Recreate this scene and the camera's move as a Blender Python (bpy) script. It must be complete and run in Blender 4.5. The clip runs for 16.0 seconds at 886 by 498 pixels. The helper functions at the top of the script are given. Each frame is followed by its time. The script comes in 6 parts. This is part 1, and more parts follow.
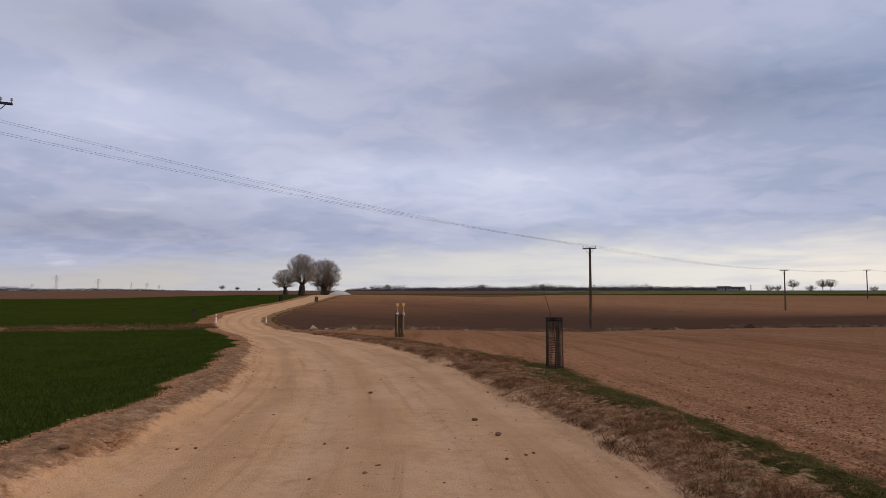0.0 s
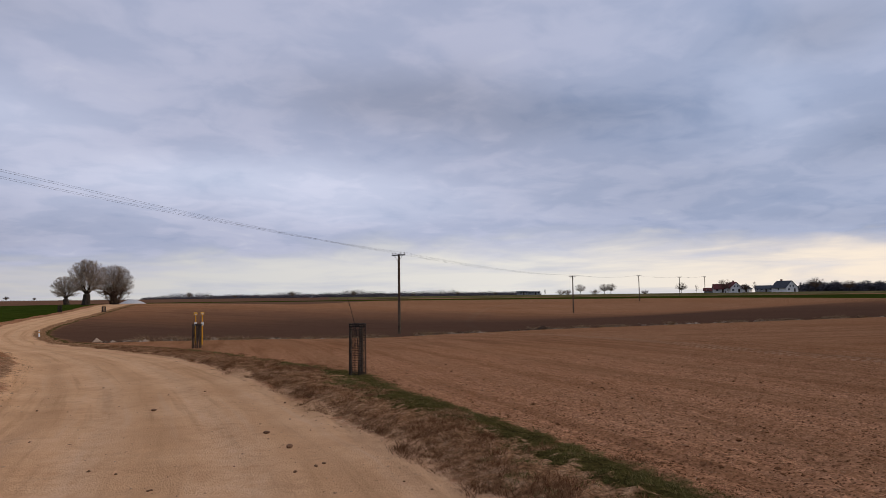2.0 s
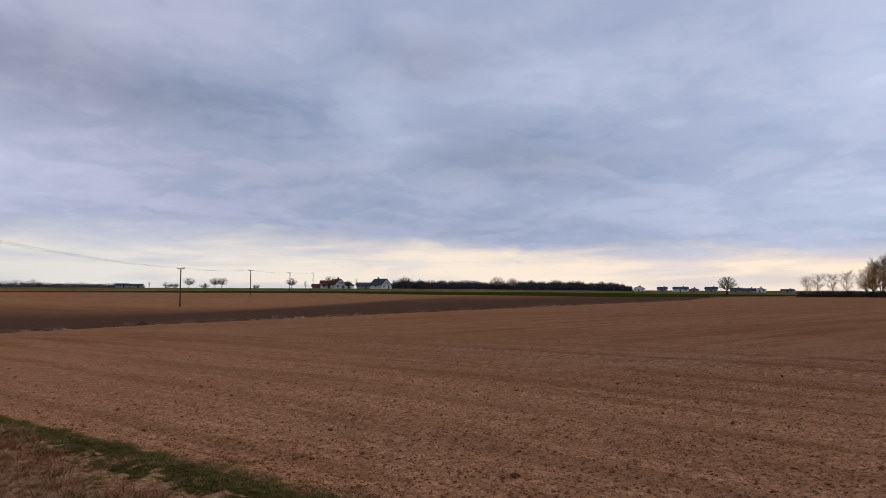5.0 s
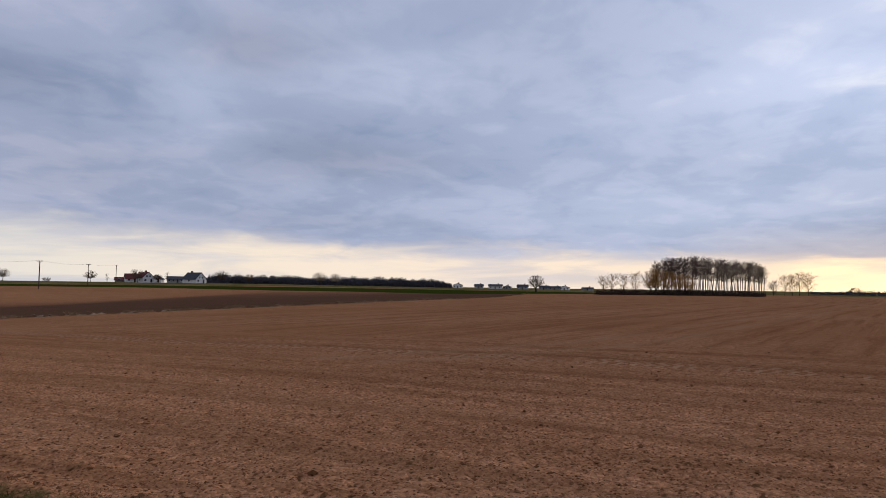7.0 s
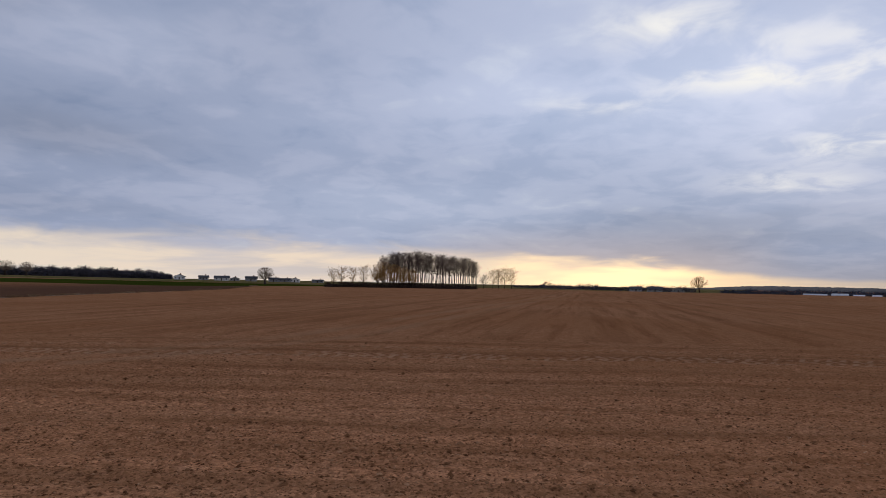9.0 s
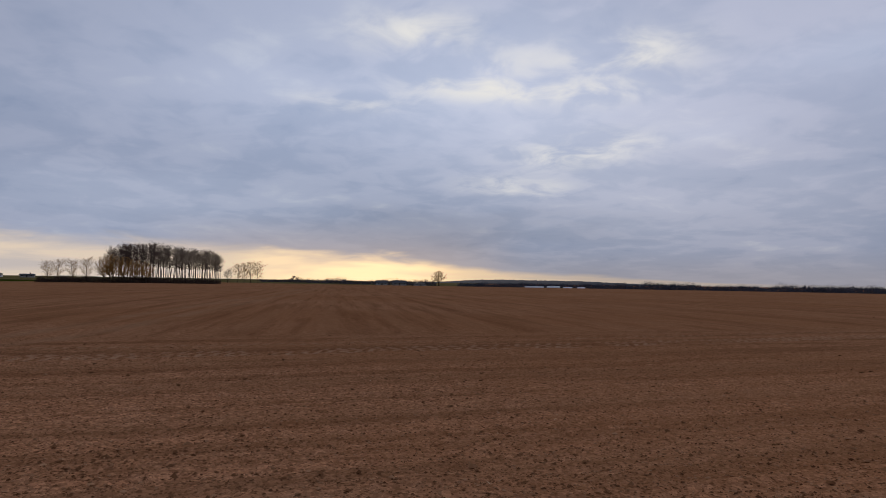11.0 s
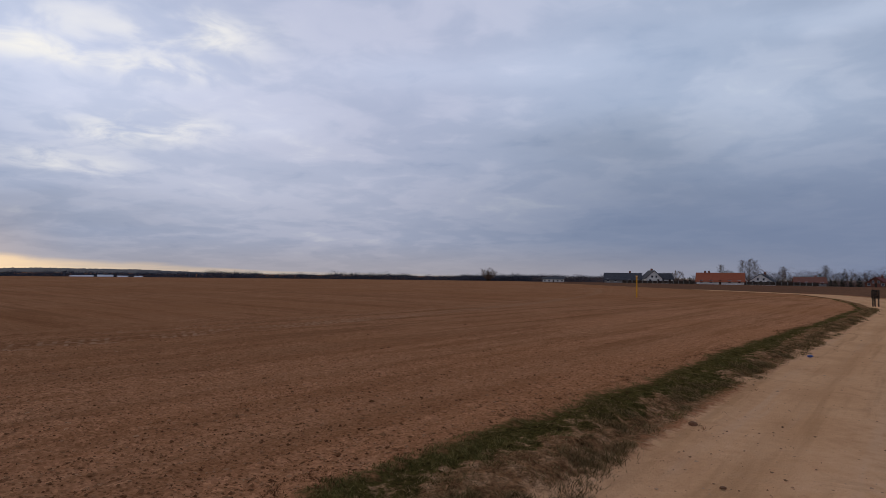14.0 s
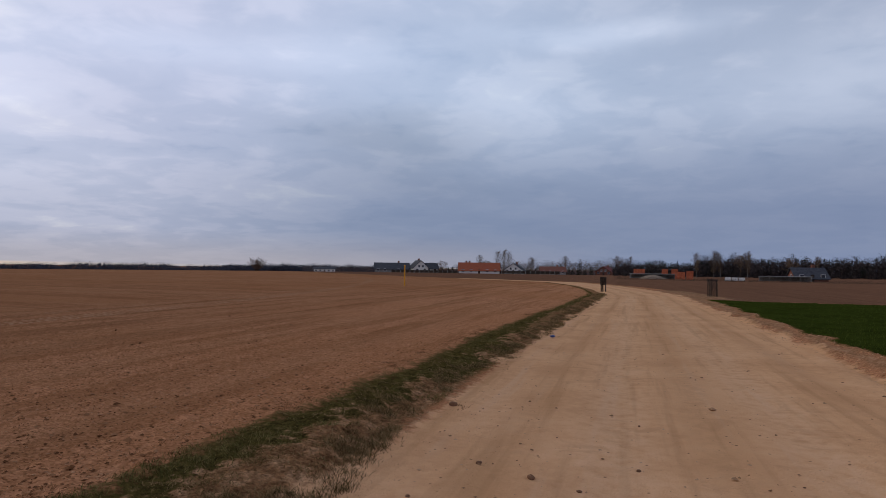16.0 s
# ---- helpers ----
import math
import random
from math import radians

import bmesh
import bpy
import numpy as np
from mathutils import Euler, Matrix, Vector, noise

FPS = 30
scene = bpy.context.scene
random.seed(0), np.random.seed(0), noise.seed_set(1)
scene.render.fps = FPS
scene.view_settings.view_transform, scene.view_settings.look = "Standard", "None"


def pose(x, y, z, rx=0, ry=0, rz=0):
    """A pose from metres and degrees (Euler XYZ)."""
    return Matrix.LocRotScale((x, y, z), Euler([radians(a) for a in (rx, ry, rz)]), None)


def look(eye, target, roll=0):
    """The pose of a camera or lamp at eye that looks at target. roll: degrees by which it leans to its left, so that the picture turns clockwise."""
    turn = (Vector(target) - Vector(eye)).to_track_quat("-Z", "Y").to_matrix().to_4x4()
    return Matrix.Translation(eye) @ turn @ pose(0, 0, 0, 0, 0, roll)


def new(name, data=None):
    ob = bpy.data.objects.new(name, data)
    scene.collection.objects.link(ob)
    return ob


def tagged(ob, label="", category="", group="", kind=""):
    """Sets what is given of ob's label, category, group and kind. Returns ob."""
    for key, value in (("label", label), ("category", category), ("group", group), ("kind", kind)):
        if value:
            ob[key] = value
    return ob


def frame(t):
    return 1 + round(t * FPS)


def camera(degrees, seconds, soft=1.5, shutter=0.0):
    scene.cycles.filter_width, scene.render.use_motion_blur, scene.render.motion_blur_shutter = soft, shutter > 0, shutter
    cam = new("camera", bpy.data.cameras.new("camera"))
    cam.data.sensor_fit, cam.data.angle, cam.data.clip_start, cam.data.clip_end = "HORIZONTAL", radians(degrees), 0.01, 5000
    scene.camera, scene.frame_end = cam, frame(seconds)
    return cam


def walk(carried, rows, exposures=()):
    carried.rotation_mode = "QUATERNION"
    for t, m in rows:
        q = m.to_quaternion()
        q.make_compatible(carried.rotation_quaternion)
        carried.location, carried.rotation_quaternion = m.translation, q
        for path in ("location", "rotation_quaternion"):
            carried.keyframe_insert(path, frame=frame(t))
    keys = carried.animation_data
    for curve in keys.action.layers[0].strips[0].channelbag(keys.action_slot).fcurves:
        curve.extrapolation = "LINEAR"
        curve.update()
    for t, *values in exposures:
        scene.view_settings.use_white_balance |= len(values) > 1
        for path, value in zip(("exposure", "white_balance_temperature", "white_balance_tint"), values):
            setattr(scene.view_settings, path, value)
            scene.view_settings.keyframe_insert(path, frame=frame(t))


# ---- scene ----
cam = camera(67.06, 16.0, soft=0.7)
PATH = [
    (0.0, -0.161, 0.234, 1.707, 93.640, 0.041, -1.765),
    (0.5, -0.153, 0.239, 1.702, 94.718, 0.405, -4.970),
    (1.0, -0.116, 0.269, 1.701, 94.027, 0.854, -8.190),
    (1.5, -0.040, 0.283, 1.700, 93.923, 1.591, -13.357),
    (2.0, 0.065, 0.312, 1.701, 94.088, 0.697, -17.755),
    (2.5, 0.178, 0.335, 1.703, 94.304, -0.666, -22.603),
    (3.0, 0.262, 0.342, 1.699, 93.665, -0.451, -27.752),
    (3.5, 0.278, 0.369, 1.696, 94.226, -0.260, -34.126),
    (4.0, 0.276, 0.436, 1.692, 94.014, -0.134, -39.310),
    (4.5, 0.315, 0.499, 1.692, 93.629, 0.129, -44.006),
    (5.0, 0.322, 0.513, 1.686, 93.473, -0.180, -50.100),
    (5.2, 0.323, 0.495, 1.688, 93.140, 0.219, -52.223),
    (7.5, 0.409, 0.259, 1.701, 92.760, -1.093, -70.033),
    (8.0, 0.424, 0.167, 1.701, 91.882, -1.081, -76.359),
    (8.5, 0.462, 0.141, 1.707, 92.626, -0.994, -82.172),
    (9.0, 0.511, 0.162, 1.711, 92.936, -1.068, -87.884),
    (11.5, 0.328, -0.029, 1.702, 92.897, -0.576, -113.471),
    (12.0, 0.330, -0.128, 1.704, 92.606, -0.422, -117.955),
    (12.5, 0.305, -0.242, 1.700, 91.020, -1.388, -124.634),
    (13.0, 0.281, -0.318, 1.699, 91.302, -1.658, -130.722),
    (13.5, 0.305, -0.340, 1.704, 91.793, -0.887, -138.330),
    (14.0, 0.356, -0.385, 1.711, 92.301, -0.677, -145.252),
    (14.5, 0.384, -0.426, 1.707, 92.163, -0.790, -150.340),
    (15.0, 0.393, -0.466, 1.698, 92.057, -1.113, -155.087),
    (16.0, 0.386, -0.530, 1.685, 91.642, -0.595, -164.655),
]
EXPOSURES = [(0.0, 0.02), (3.0, 0.0), (5.0, 0.0), (7.5, -0.08), (9.0, -0.28), (11.5, -0.50), (12.5, -0.43), (14.0, -0.30), (15.5, -0.14), (16.0, -0.08)]
walk(cam, [(t, pose(*p)) for t, *p in PATH], EXPOSURES)

# ---------------------------------------------------------------- world and light
SUN_AZ = 101.0   # degrees clockwise from +y, low in the west behind cloud
SUN_EL = 4.0


def node(nt, kind, ins=(), **props):
    """A node of nt with its properties set; ins gives values or sockets by index or name."""
    n = nt.nodes.new(kind)
    for k, v in props.items():
        setattr(n, k, v)
    for k, v in (ins.items() if isinstance(ins, dict) else enumerate(ins)):
        if v is None:
            continue
        if isinstance(v, bpy.types.NodeSocket):
            nt.links.new(v, n.inputs[k])
        else:
            n.inputs[k].default_value = v
    return n


def mth(nt, op, a, b=None, c=None, clamp=False):
    return node(nt, "ShaderNodeMath", (a, b, c), operation=op, use_clamp=clamp).outputs[0]


def ramp(nt, fac, stops, interp="LINEAR"):
    n = node(nt, "ShaderNodeValToRGB", (fac,))
    e = n.color_ramp.elements
    n.color_ramp.interpolation = interp
    while len(e) < len(stops):
        e.new(0.5)
    for el, (p, c) in zip(e, stops):
        el.position, el.color = p, (*c, 1) if len(c) == 3 else c
    return n.outputs[0]


def mixc(nt, fac, a, b, blend="MIX"):
    n = node(nt, "ShaderNodeMix", {0: fac}, data_type="RGBA", blend_type=blend)
    for k, v in ((6, a), (7, b)):
        if isinstance(v, bpy.types.NodeSocket):
            nt.links.new(v, n.inputs[k])
        else:
            n.inputs[k].default_value = (*v, 1)
    return n.outputs[2]


def smooth(nt, v, lo, hi):
    return node(nt, "ShaderNodeMapRange", {0: v, 1: lo, 2: hi, 3: 0.0, 4: 1.0}, interpolation_type="SMOOTHSTEP").outputs[0]


def noise_tex(nt, vec, scale, detail=4.0, rough=0.55, distortion=0.0):
    return node(nt, "ShaderNodeTexNoise", {"Vector": vec, "Scale": scale, "Detail": detail, "Roughness": rough, "Distortion": distortion}).outputs[0]


# soft forms of the cloud deck: bearing and elevation of the middle, half widths in degrees, stops
DARK_BANKS = [(14, 17.2, 10, 2.4, -0.34), (27, 15.4, 11, 2.3, -0.30), (34, 10.8, 10, 3.0, -0.12), (-23, 20.8, 9, 2.2, -0.24), (-27, 5.0, 13, 1.6, -0.34),
              (49, 19.6, 7, 2.3, -0.30), (57, 10.2, 9, 1.7, -0.26), (38, 8.0, 15, 2.0, -0.12), (52, 5.3, 15, 1.4, -0.18), (53, 12.2, 8, 2.5, -0.14),
              (110, 4.3, 14, 1.6, -0.22), (160, 10.2, 8, 2.4, -0.22), (158, 11.8, 9, 1.4, -0.12), (164, 7.0, 10, 1.6, -0.10)]
PALE_BANKS = [(-25, 14.0, 9, 2.5, 0.30), (-1, 9.4, 13, 2.2, 0.42), (14, 8.0, 11, 2.6, 0.26), (-16, 13.4, 8, 3.0, 0.14), (44, 15.4, 4, 4.5, 0.18), (63, 17.8, 7, 3.0, 0.14),
              (75, 13.0, 8, 3.0, 0.08), (82, 6.0, 16, 2.4, 0.26), (92, 16.0, 9, 3.0, 0.14), (142, 17.4, 7, 1.5, 0.22), (131, 12.3, 5, 1.2, 0.18), (155, 17.5, 8, 1.5, 0.20),
              (178, 19.2, 8, 0.9, 0.36), (172, 13.0, 8, 2.0, 0.10), (-164, 14.0, 9, 4.0, 0.40), (117, 15.0, 14, 6.0, 0.46), (128, 7.0, 14, 4.0, 0.24)]
THIN_PLACES = [(106.5, 20.6, 5, 1.5, 0.9), (111.6, 16.4, 5, 1.1, 1.0), (120, 16.0, 5.5, 1.0, 1.0), (119, 11.0, 4, 1.1, 0.85), (115.6, 8.3, 4, 0.8, 0.6),
               (125, 18.6, 5, 1.8, 0.9), (123.8, 12.0, 4, 1.0, 0.6), (101.5, 15.0, 4, 0.8, 0.5), (116, 18.5, 5, 1.2, 0.5)]


def make_world():
    w = bpy.data.worlds.new("sky")
    scene.world = w
    w.use_nodes = True
    nt = w.node_tree
    nt.nodes.clear()
    sky = node(nt, "ShaderNodeTexSky", sky_type="NISHITA", sun_disc=False, sun_elevation=radians(SUN_EL),
               sun_rotation=radians(SUN_AZ), air_density=1.0, dust_density=2.0, ozone_density=1.5)
    way = node(nt, "ShaderNodeTexCoord").outputs["Generated"]
    xyz = node(nt, "ShaderNodeSeparateXYZ", (way,)).outputs
    up = mth(nt, "MAXIMUM", xyz[2], 0.0)
    # cloud deck: a flat layer seen from below, its coordinates bent near the horizon
    div = mth(nt, "ADD", up, 0.16)
    deck = node(nt, "ShaderNodeCombineXYZ", (mth(nt, "DIVIDE", xyz[0], div), mth(nt, "DIVIDE", xyz[1], div), 0.0)).outputs[0]
    big = noise_tex(nt, deck, 0.75, 2.0, 0.5, 0.4)
    mid = noise_tex(nt, deck, 1.9, 4.0, 0.50, 0.6)
    fine = noise_tex(nt, deck, 5.5, 4.0, 0.55, 0.5)
    lump = mth(nt, "ADD", mth(nt, "ADD", mth(nt, "MULTIPLY", big, 0.30), mth(nt, "MULTIPLY", mid, 0.46)), mth(nt, "MULTIPLY", fine, 0.24))
    cloud = ramp(nt, lump, [(0.32, (0.300, 0.355, 0.515)), (0.46, (0.390, 0.430, 0.585)), (0.56, (0.465, 0.490, 0.640)), (0.70, (0.590, 0.600, 0.71))], "EASE")

    def dot_with(v, lo, hi):
        return smooth(nt, node(nt, "ShaderNodeVectorMath", (way, v), operation="DOT_PRODUCT").outputs["Value"], lo, hi)
    # bearing (clockwise from +y, degrees) and elevation, with ragged edges
    fwd = node(nt, "ShaderNodeVectorMath", (way, (math.sin(radians(75)), math.cos(radians(75)), 0.0)), operation="DOT_PRODUCT").outputs["Value"]
    rgt = node(nt, "ShaderNodeVectorMath", (way, (math.cos(radians(75)), -math.sin(radians(75)), 0.0)), operation="DOT_PRODUCT").outputs["Value"]
    bearing = mth(nt, "MULTIPLY_ADD", mth(nt, "ARCTAN2", rgt, fwd), 180 / math.pi, 75.0)
    elev = mth(nt, "MULTIPLY", mth(nt, "ARCSINE", xyz[2]), 180 / math.pi)
    ragged = node(nt, "ShaderNodeTexNoise", {"Vector": deck, "Scale": 1.3, "Detail": 4.0, "Roughness": 0.6}).outputs["Color"]
    place = node(nt, "ShaderNodeCombineXYZ", (bearing, elev, 0.0)).outputs[0]

    def forms(rows, sway):
        at = node(nt, "ShaderNodeVectorMath", (ragged, (sway, sway * 0.36, 0.0), place), operation="MULTIPLY_ADD").outputs[0]
        total = None
        for bc, ec, bw, ew, amount in rows:
            bc = bc + 360 if bc < -100 else bc
            v = node(nt, "ShaderNodeVectorMath", (at, (1 / bw, 1 / ew, 0.0), (-(bc + sway / 2) / bw, -(ec + sway * 0.18) / ew, 0.0)), operation="MULTIPLY_ADD").outputs[0]
            d = node(nt, "ShaderNodeVectorMath", (v, v), operation="DOT_PRODUCT").outputs["Value"]
            total = mth(nt, "MULTIPLY_ADD", mth(nt, "POWER", 0.36788, d), amount, total if total else 0.0)
        return total
    # the deck hangs heavier low down in the south, and opens a little overhead there
    sun = Vector((math.sin(radians(SUN_AZ)), math.cos(radians(SUN_AZ)), 0.0))
    south = dot_with((0.74, -0.67, 0.0), 0.38, 0.92)
    dim = dot_with((-0.06, -0.998, 0.0), 0.70, 0.98)
    low = mth(nt, "SUBTRACT", 1.0, smooth(nt, up, 0.06, 0.25), clamp=True)
    heavy = mth(nt, "MULTIPLY", mth(nt, "MULTIPLY", low, dim), 0.80)
    cloud = mixc(nt, heavy, cloud, (0.212, 0.245, 0.392))
    lift = mth(nt, "ADD", 0.98, mth(nt, "MULTIPLY", mth(nt, "MULTIPLY", smooth(nt, up, 0.03, 0.30), south), 0.40))
    cool = mth(nt, "ADD", mth(nt, "MULTIPLY", dim, 0.085), mth(nt, "MULTIPLY", dot_with((0.95, 0.30, 0.0), 0.5, 0.95), 0.06))
    red = mth(nt, "SUBTRACT", mth(nt, "MULTIPLY_ADD", south, -0.01, 1.0), cool)
    blue = mth(nt, "SUBTRACT", mth(nt, "MULTIPLY_ADD", dot_with((0.95, 0.30, 0.0), 0.5, 0.95), 0.035, 1.0), mth(nt, "MULTIPLY", south, 0.02))
    pale = forms(PALE_BANKS, 11.0)
    stops = mth(nt, "ADD", forms(DARK_BANKS, 11.0), pale)
    tone = mth(nt, "MULTIPLY", lift, mth(nt, "POWER", 2.0, stops))
    cloud = mixc(nt, 1.0, cloud, node(nt, "ShaderNodeCombineXYZ", (mth(nt, "MULTIPLY", tone, red), tone, mth(nt, "MULTIPLY", tone, blue))).outputs[0], "MULTIPLY")
    cloud = mixc(nt, mth(nt, "MULTIPLY", pale, 0.75, clamp=True), cloud, (0.66, 0.68, 0.75))
    # thin places that the low sun shines through
    gap = mth(nt, "ADD", mth(nt, "MULTIPLY", fine, 0.55), mth(nt, "MULTIPLY", mid, 0.45))
    thin = mth(nt, "MULTIPLY", forms(THIN_PLACES, 7.0), smooth(nt, gap, 0.40, 0.62), clamp=True)
    cloud = mixc(nt, mth(nt, "MULTIPLY", thin, 0.95), cloud, (1.15, 1.12, 1.06))
    # strip of clear sky under the edge of the deck, narrowing southwards
    turn = node(nt, "ShaderNodeMapRange", {0: bearing, 1: -40.0, 2: 160.0, 3: 0.0, 4: 1.0}).outputs[0]
    rim = [(-40, 2.0), (-30, 2.2), (-16, 2.9), (2, 3.8), (21, 4.8), (32, 4.8), (43, 4.5), (58, 3.4), (74, 3.5), (82, 3.1), (91, 2.5), (104, 2.1), (113, 1.15), (121, 0.7), (131, 0.25), (150, 0.02)]
    top = mth(nt, "MULTIPLY", ramp(nt, turn, [((p + 40) / 200, (e / 5,) * 3) for p, e in rim]), 5.0)
    edge = mth(nt, "ADD", mth(nt, "DIVIDE", elev, top), mth(nt, "MULTIPLY", mth(nt, "SUBTRACT", mid, 0.5), 0.9))
    strip = mth(nt, "SUBTRACT", 1.0, smooth(nt, edge, 0.55, 1.25), clamp=True)
    bars = noise_tex(nt, node(nt, "ShaderNodeVectorMath", (way, (2.6, 2.6, 26.0)), operation="MULTIPLY").outputs[0], 1.6, 4.0, 0.55, 0.4)
    strip = mth(nt, "MULTIPLY", strip, mth(nt, "ADD", 0.60, mth(nt, "MULTIPLY", smooth(nt, bars, 0.34, 0.60), 0.40)))
    shine = [(-40, (0.52, 0.50, 0.50)), (-22, (0.56, 0.53, 0.51)), (0, (0.67, 0.66, 0.65)), (25, (0.81, 0.78, 0.73)), (48, (0.97, 0.84, 0.70)), (70, (1.02, 0.85, 0.69)), (88, (1.05, 0.86, 0.68)),
             (97, (1.25, 0.97, 0.62)), (106, (1.45, 1.05, 0.62)), (114, (1.15, 0.86, 0.56)), (124, (0.75, 0.60, 0.46)), (140, (0.50, 0.45, 0.44))]
    clear = node(nt, "ShaderNodeVectorMath", {0: ramp(nt, turn, [((p + 40) / 200, tuple(v / 2 for v in c)) for p, c in shine]), 3: 2.0}, operation="SCALE").outputs[0]
    clear = mixc(nt, mth(nt, "MULTIPLY", dot_with(tuple(sun), 0.985, 0.9997), 0.75), clear, (1.95, 1.40, 0.78))
    clear = mixc(nt, 0.015, clear, node(nt, "ShaderNodeVectorMath", {0: sky.outputs[0], 3: 0.12}, operation="SCALE").outputs[0])
    # pale mauve haze low in the south-east
    haze = mth(nt, "MULTIPLY", mth(nt, "SUBTRACT", 1.0, smooth(nt, up, 0.0, 0.06), clamp=True), dot_with((0.78, -0.62, 0.0), 0.55, 0.95))
    cloud = mixc(nt, mth(nt, "MULTIPLY", haze, 0.6), cloud, (0.46, 0.41, 0.42))
    # the cloud base glows above the setting sun
    halo = mth(nt, "MULTIPLY", dot_with((math.sin(radians(100)), math.cos(radians(100)), 0.03), 0.955, 0.9995), mth(nt, "SUBTRACT", 1.0, smooth(nt, up, 0.02, 0.10), clamp=True))
    cloud = mixc(nt, mth(nt, "MULTIPLY", halo, 0.55), cloud, (0.80, 0.62, 0.52))
    col = mixc(nt, strip, cloud, clear)
    bg = node(nt, "ShaderNodeBackground", {"Color": col, "Strength": 1.0})
    node(nt, "ShaderNodeOutputWorld", (bg.outputs[0],))


make_world()
lamp = bpy.data.lights.new("sun", "SUN")
lamp.energy, lamp.angle, lamp.color = 1.0, radians(14), (1.0, 0.80, 0.56)
sun_lamp = new("sun", lamp)
_sd = Vector((math.sin(radians(SUN_AZ)) * math.cos(radians(14)), math.cos(radians(SUN_AZ)) * math.cos(radians(14)), math.sin(radians(14))))
sun_lamp.matrix_world = look(tuple(_sd * 50), (0, 0, 0))


# ---------------------------------------------------------------- terrain
def polar(az, d):
    """Plan position at a bearing (degrees, anticlockwise from +y) and distance."""
    return -math.sin(radians(az)) * d, math.cos(radians(az)) * d


def sstep(a, b, v):
    t = np.clip((v - a) / (b - a), 0, 1)
    return t * t * (3 - 2 * t)


def seg_dist(x, y, a, b):
    """Distance to a segment, and how far along it (0 to 1)."""
    dx, dy = b[0] - a[0], b[1] - a[1]
    s = np.clip(((x - a[0]) * dx + (y - a[1]) * dy) / (dx * dx + dy * dy), 0, 1)
    return np.hypot(x - a[0] - s * dx, y - a[1] - s * dy), s


def land(x, y):
    """Height of the open land without its fine relief: a shallow valley beyond the ditch, rising again behind."""
    x, y = np.asarray(x, float), np.asarray(y, float)
    r = np.hypot(x, y) + 1e-6
    d1, _ = seg_dist(x, y, (14, 71), (95, 130))
    d2, s2 = seg_dist(x, y, (14, 69), (170, 70))
    valley = np.maximum(np.exp(-(d1 / 30) ** 2), np.exp(-(d2 / 28) ** 2) * (1 - 0.45 * s2))
    z = -2.0 * valley
    z = z + 1.25 * np.exp(-((x + 18) ** 2 + (y - 118) ** 2) / 42 ** 2)
    north = sstep(0.2, 0.7, y / r)
    south = sstep(0.55, 0.85, (0.616 * x - 0.788 * y) / r)
    z = z + 2.25 * sstep(170, 480, r) * north - 2.4 * sstep(245, 480, r) * south
    z = z - 1.2 * np.exp(-((x + 60) ** 2 + (y + 225) ** 2) / 100 ** 2)
    z = z - 0.16 * sstep(4, 18, y) * (1 - sstep(50, 90, y)) * np.exp(-(x / 40) ** 2)
    return z


def land_z(x, y):
    return float(land(x, y))


ROAD = [(30, -122, 1.4), (9.5, -98, 1.9), (3.3, -75, 2.2), (1.0, -62, 2.3), (-0.7, -48, 2.4), (-0.65, -36, 2.52),
        (-0.58, -21, 2.86), (-0.50, -12, 3.0), (-0.60, -5, 3.12), (-0.70, 7.5, 2.68), (-1.12, 12, 2.44), (-1.85, 17, 2.45),
        (-2.6, 20, 2.4), (-3.6, 24, 2.25), (-4.9, 27.6, 2.05), (-6.4, 31.3, 1.85), (-8.8, 36, 1.6), (-10.7, 41, 1.55), (-12.35, 46, 1.5),
        (-14.45, 53, 1.5), (-16.2, 61, 1.55), (-17.15, 69, 1.6), (-17.3, 78, 1.5), (-16.6, 88, 1.4), (-16.1, 99, 1.45), (-16.1, 112, 1.75), (-12, 140, 1.8), (8, 175, 1.8)]
DITCH = [(-9.5, 41), (-1.9, 46.5), (6.9, 54), (18.7, 62), (32, 66), (60, 67), (120, 68.5), (210, 66)]
TRAM = [(14, 8), (20.7, 4), (26, 2.6), (37, 0.4), (60, -4.6), (97.5, -12.6), (123, -17.5), (260, -44)]
DITCH_LONG = [(-80, 15), *DITCH, (700, 60)]
DITCH_WEST = [(-12.4, 40.6), (-14.5, 39.3), (-17.0, 37.2), (-22, 34), (-60, 20)]



def road_field(x, y):
    """How far inside the road's edge (metres), and the signed place across it (-1 west edge to 1 east edge)."""
    best = np.full(np.shape(x), -1e9)
    lat = np.zeros(np.shape(x))
    for a, b in zip(ROAD[:-1], ROAD[1:]):
        d, s = seg_dist(x, y, a, b)
        hw = a[2] + (b[2] - a[2]) * s
        cross = (b[0] - a[0]) * (y - a[1]) - (b[1] - a[1]) * (x - a[0])
        v = hw - d
        up = v > best
        best = np.where(up, v, best)
        lat = np.where(up, -np.sign(cross) * d / hw, lat)
    return best, lat


def line_dist(x, y, pts):
    best = np.full(np.shape(x), 1e9)
    side = np.zeros(np.shape(x))
    for a, b in zip(pts[:-1], pts[1:]):
        d, s = seg_dist(x, y, a, b)
        cross = (b[0] - a[0]) * (y - a[1]) - (b[1] - a[1]) * (x - a[0])
        up = d < best
        best, side = np.where(up, d, best), np.where(up, np.sign(cross), side)
    return best, side


def hash01(ix, iy, seed):
    n = (ix.astype(np.int64) * 374761393 + iy.astype(np.int64) * 668265263 + seed * 974711) & 0x7FFFFFFF
    n = ((n ^ (n >> 13)) * 1274126177) & 0x7FFFFFFF
    return ((n ^ (n >> 16)) & 0xFFFF) / 65535.0


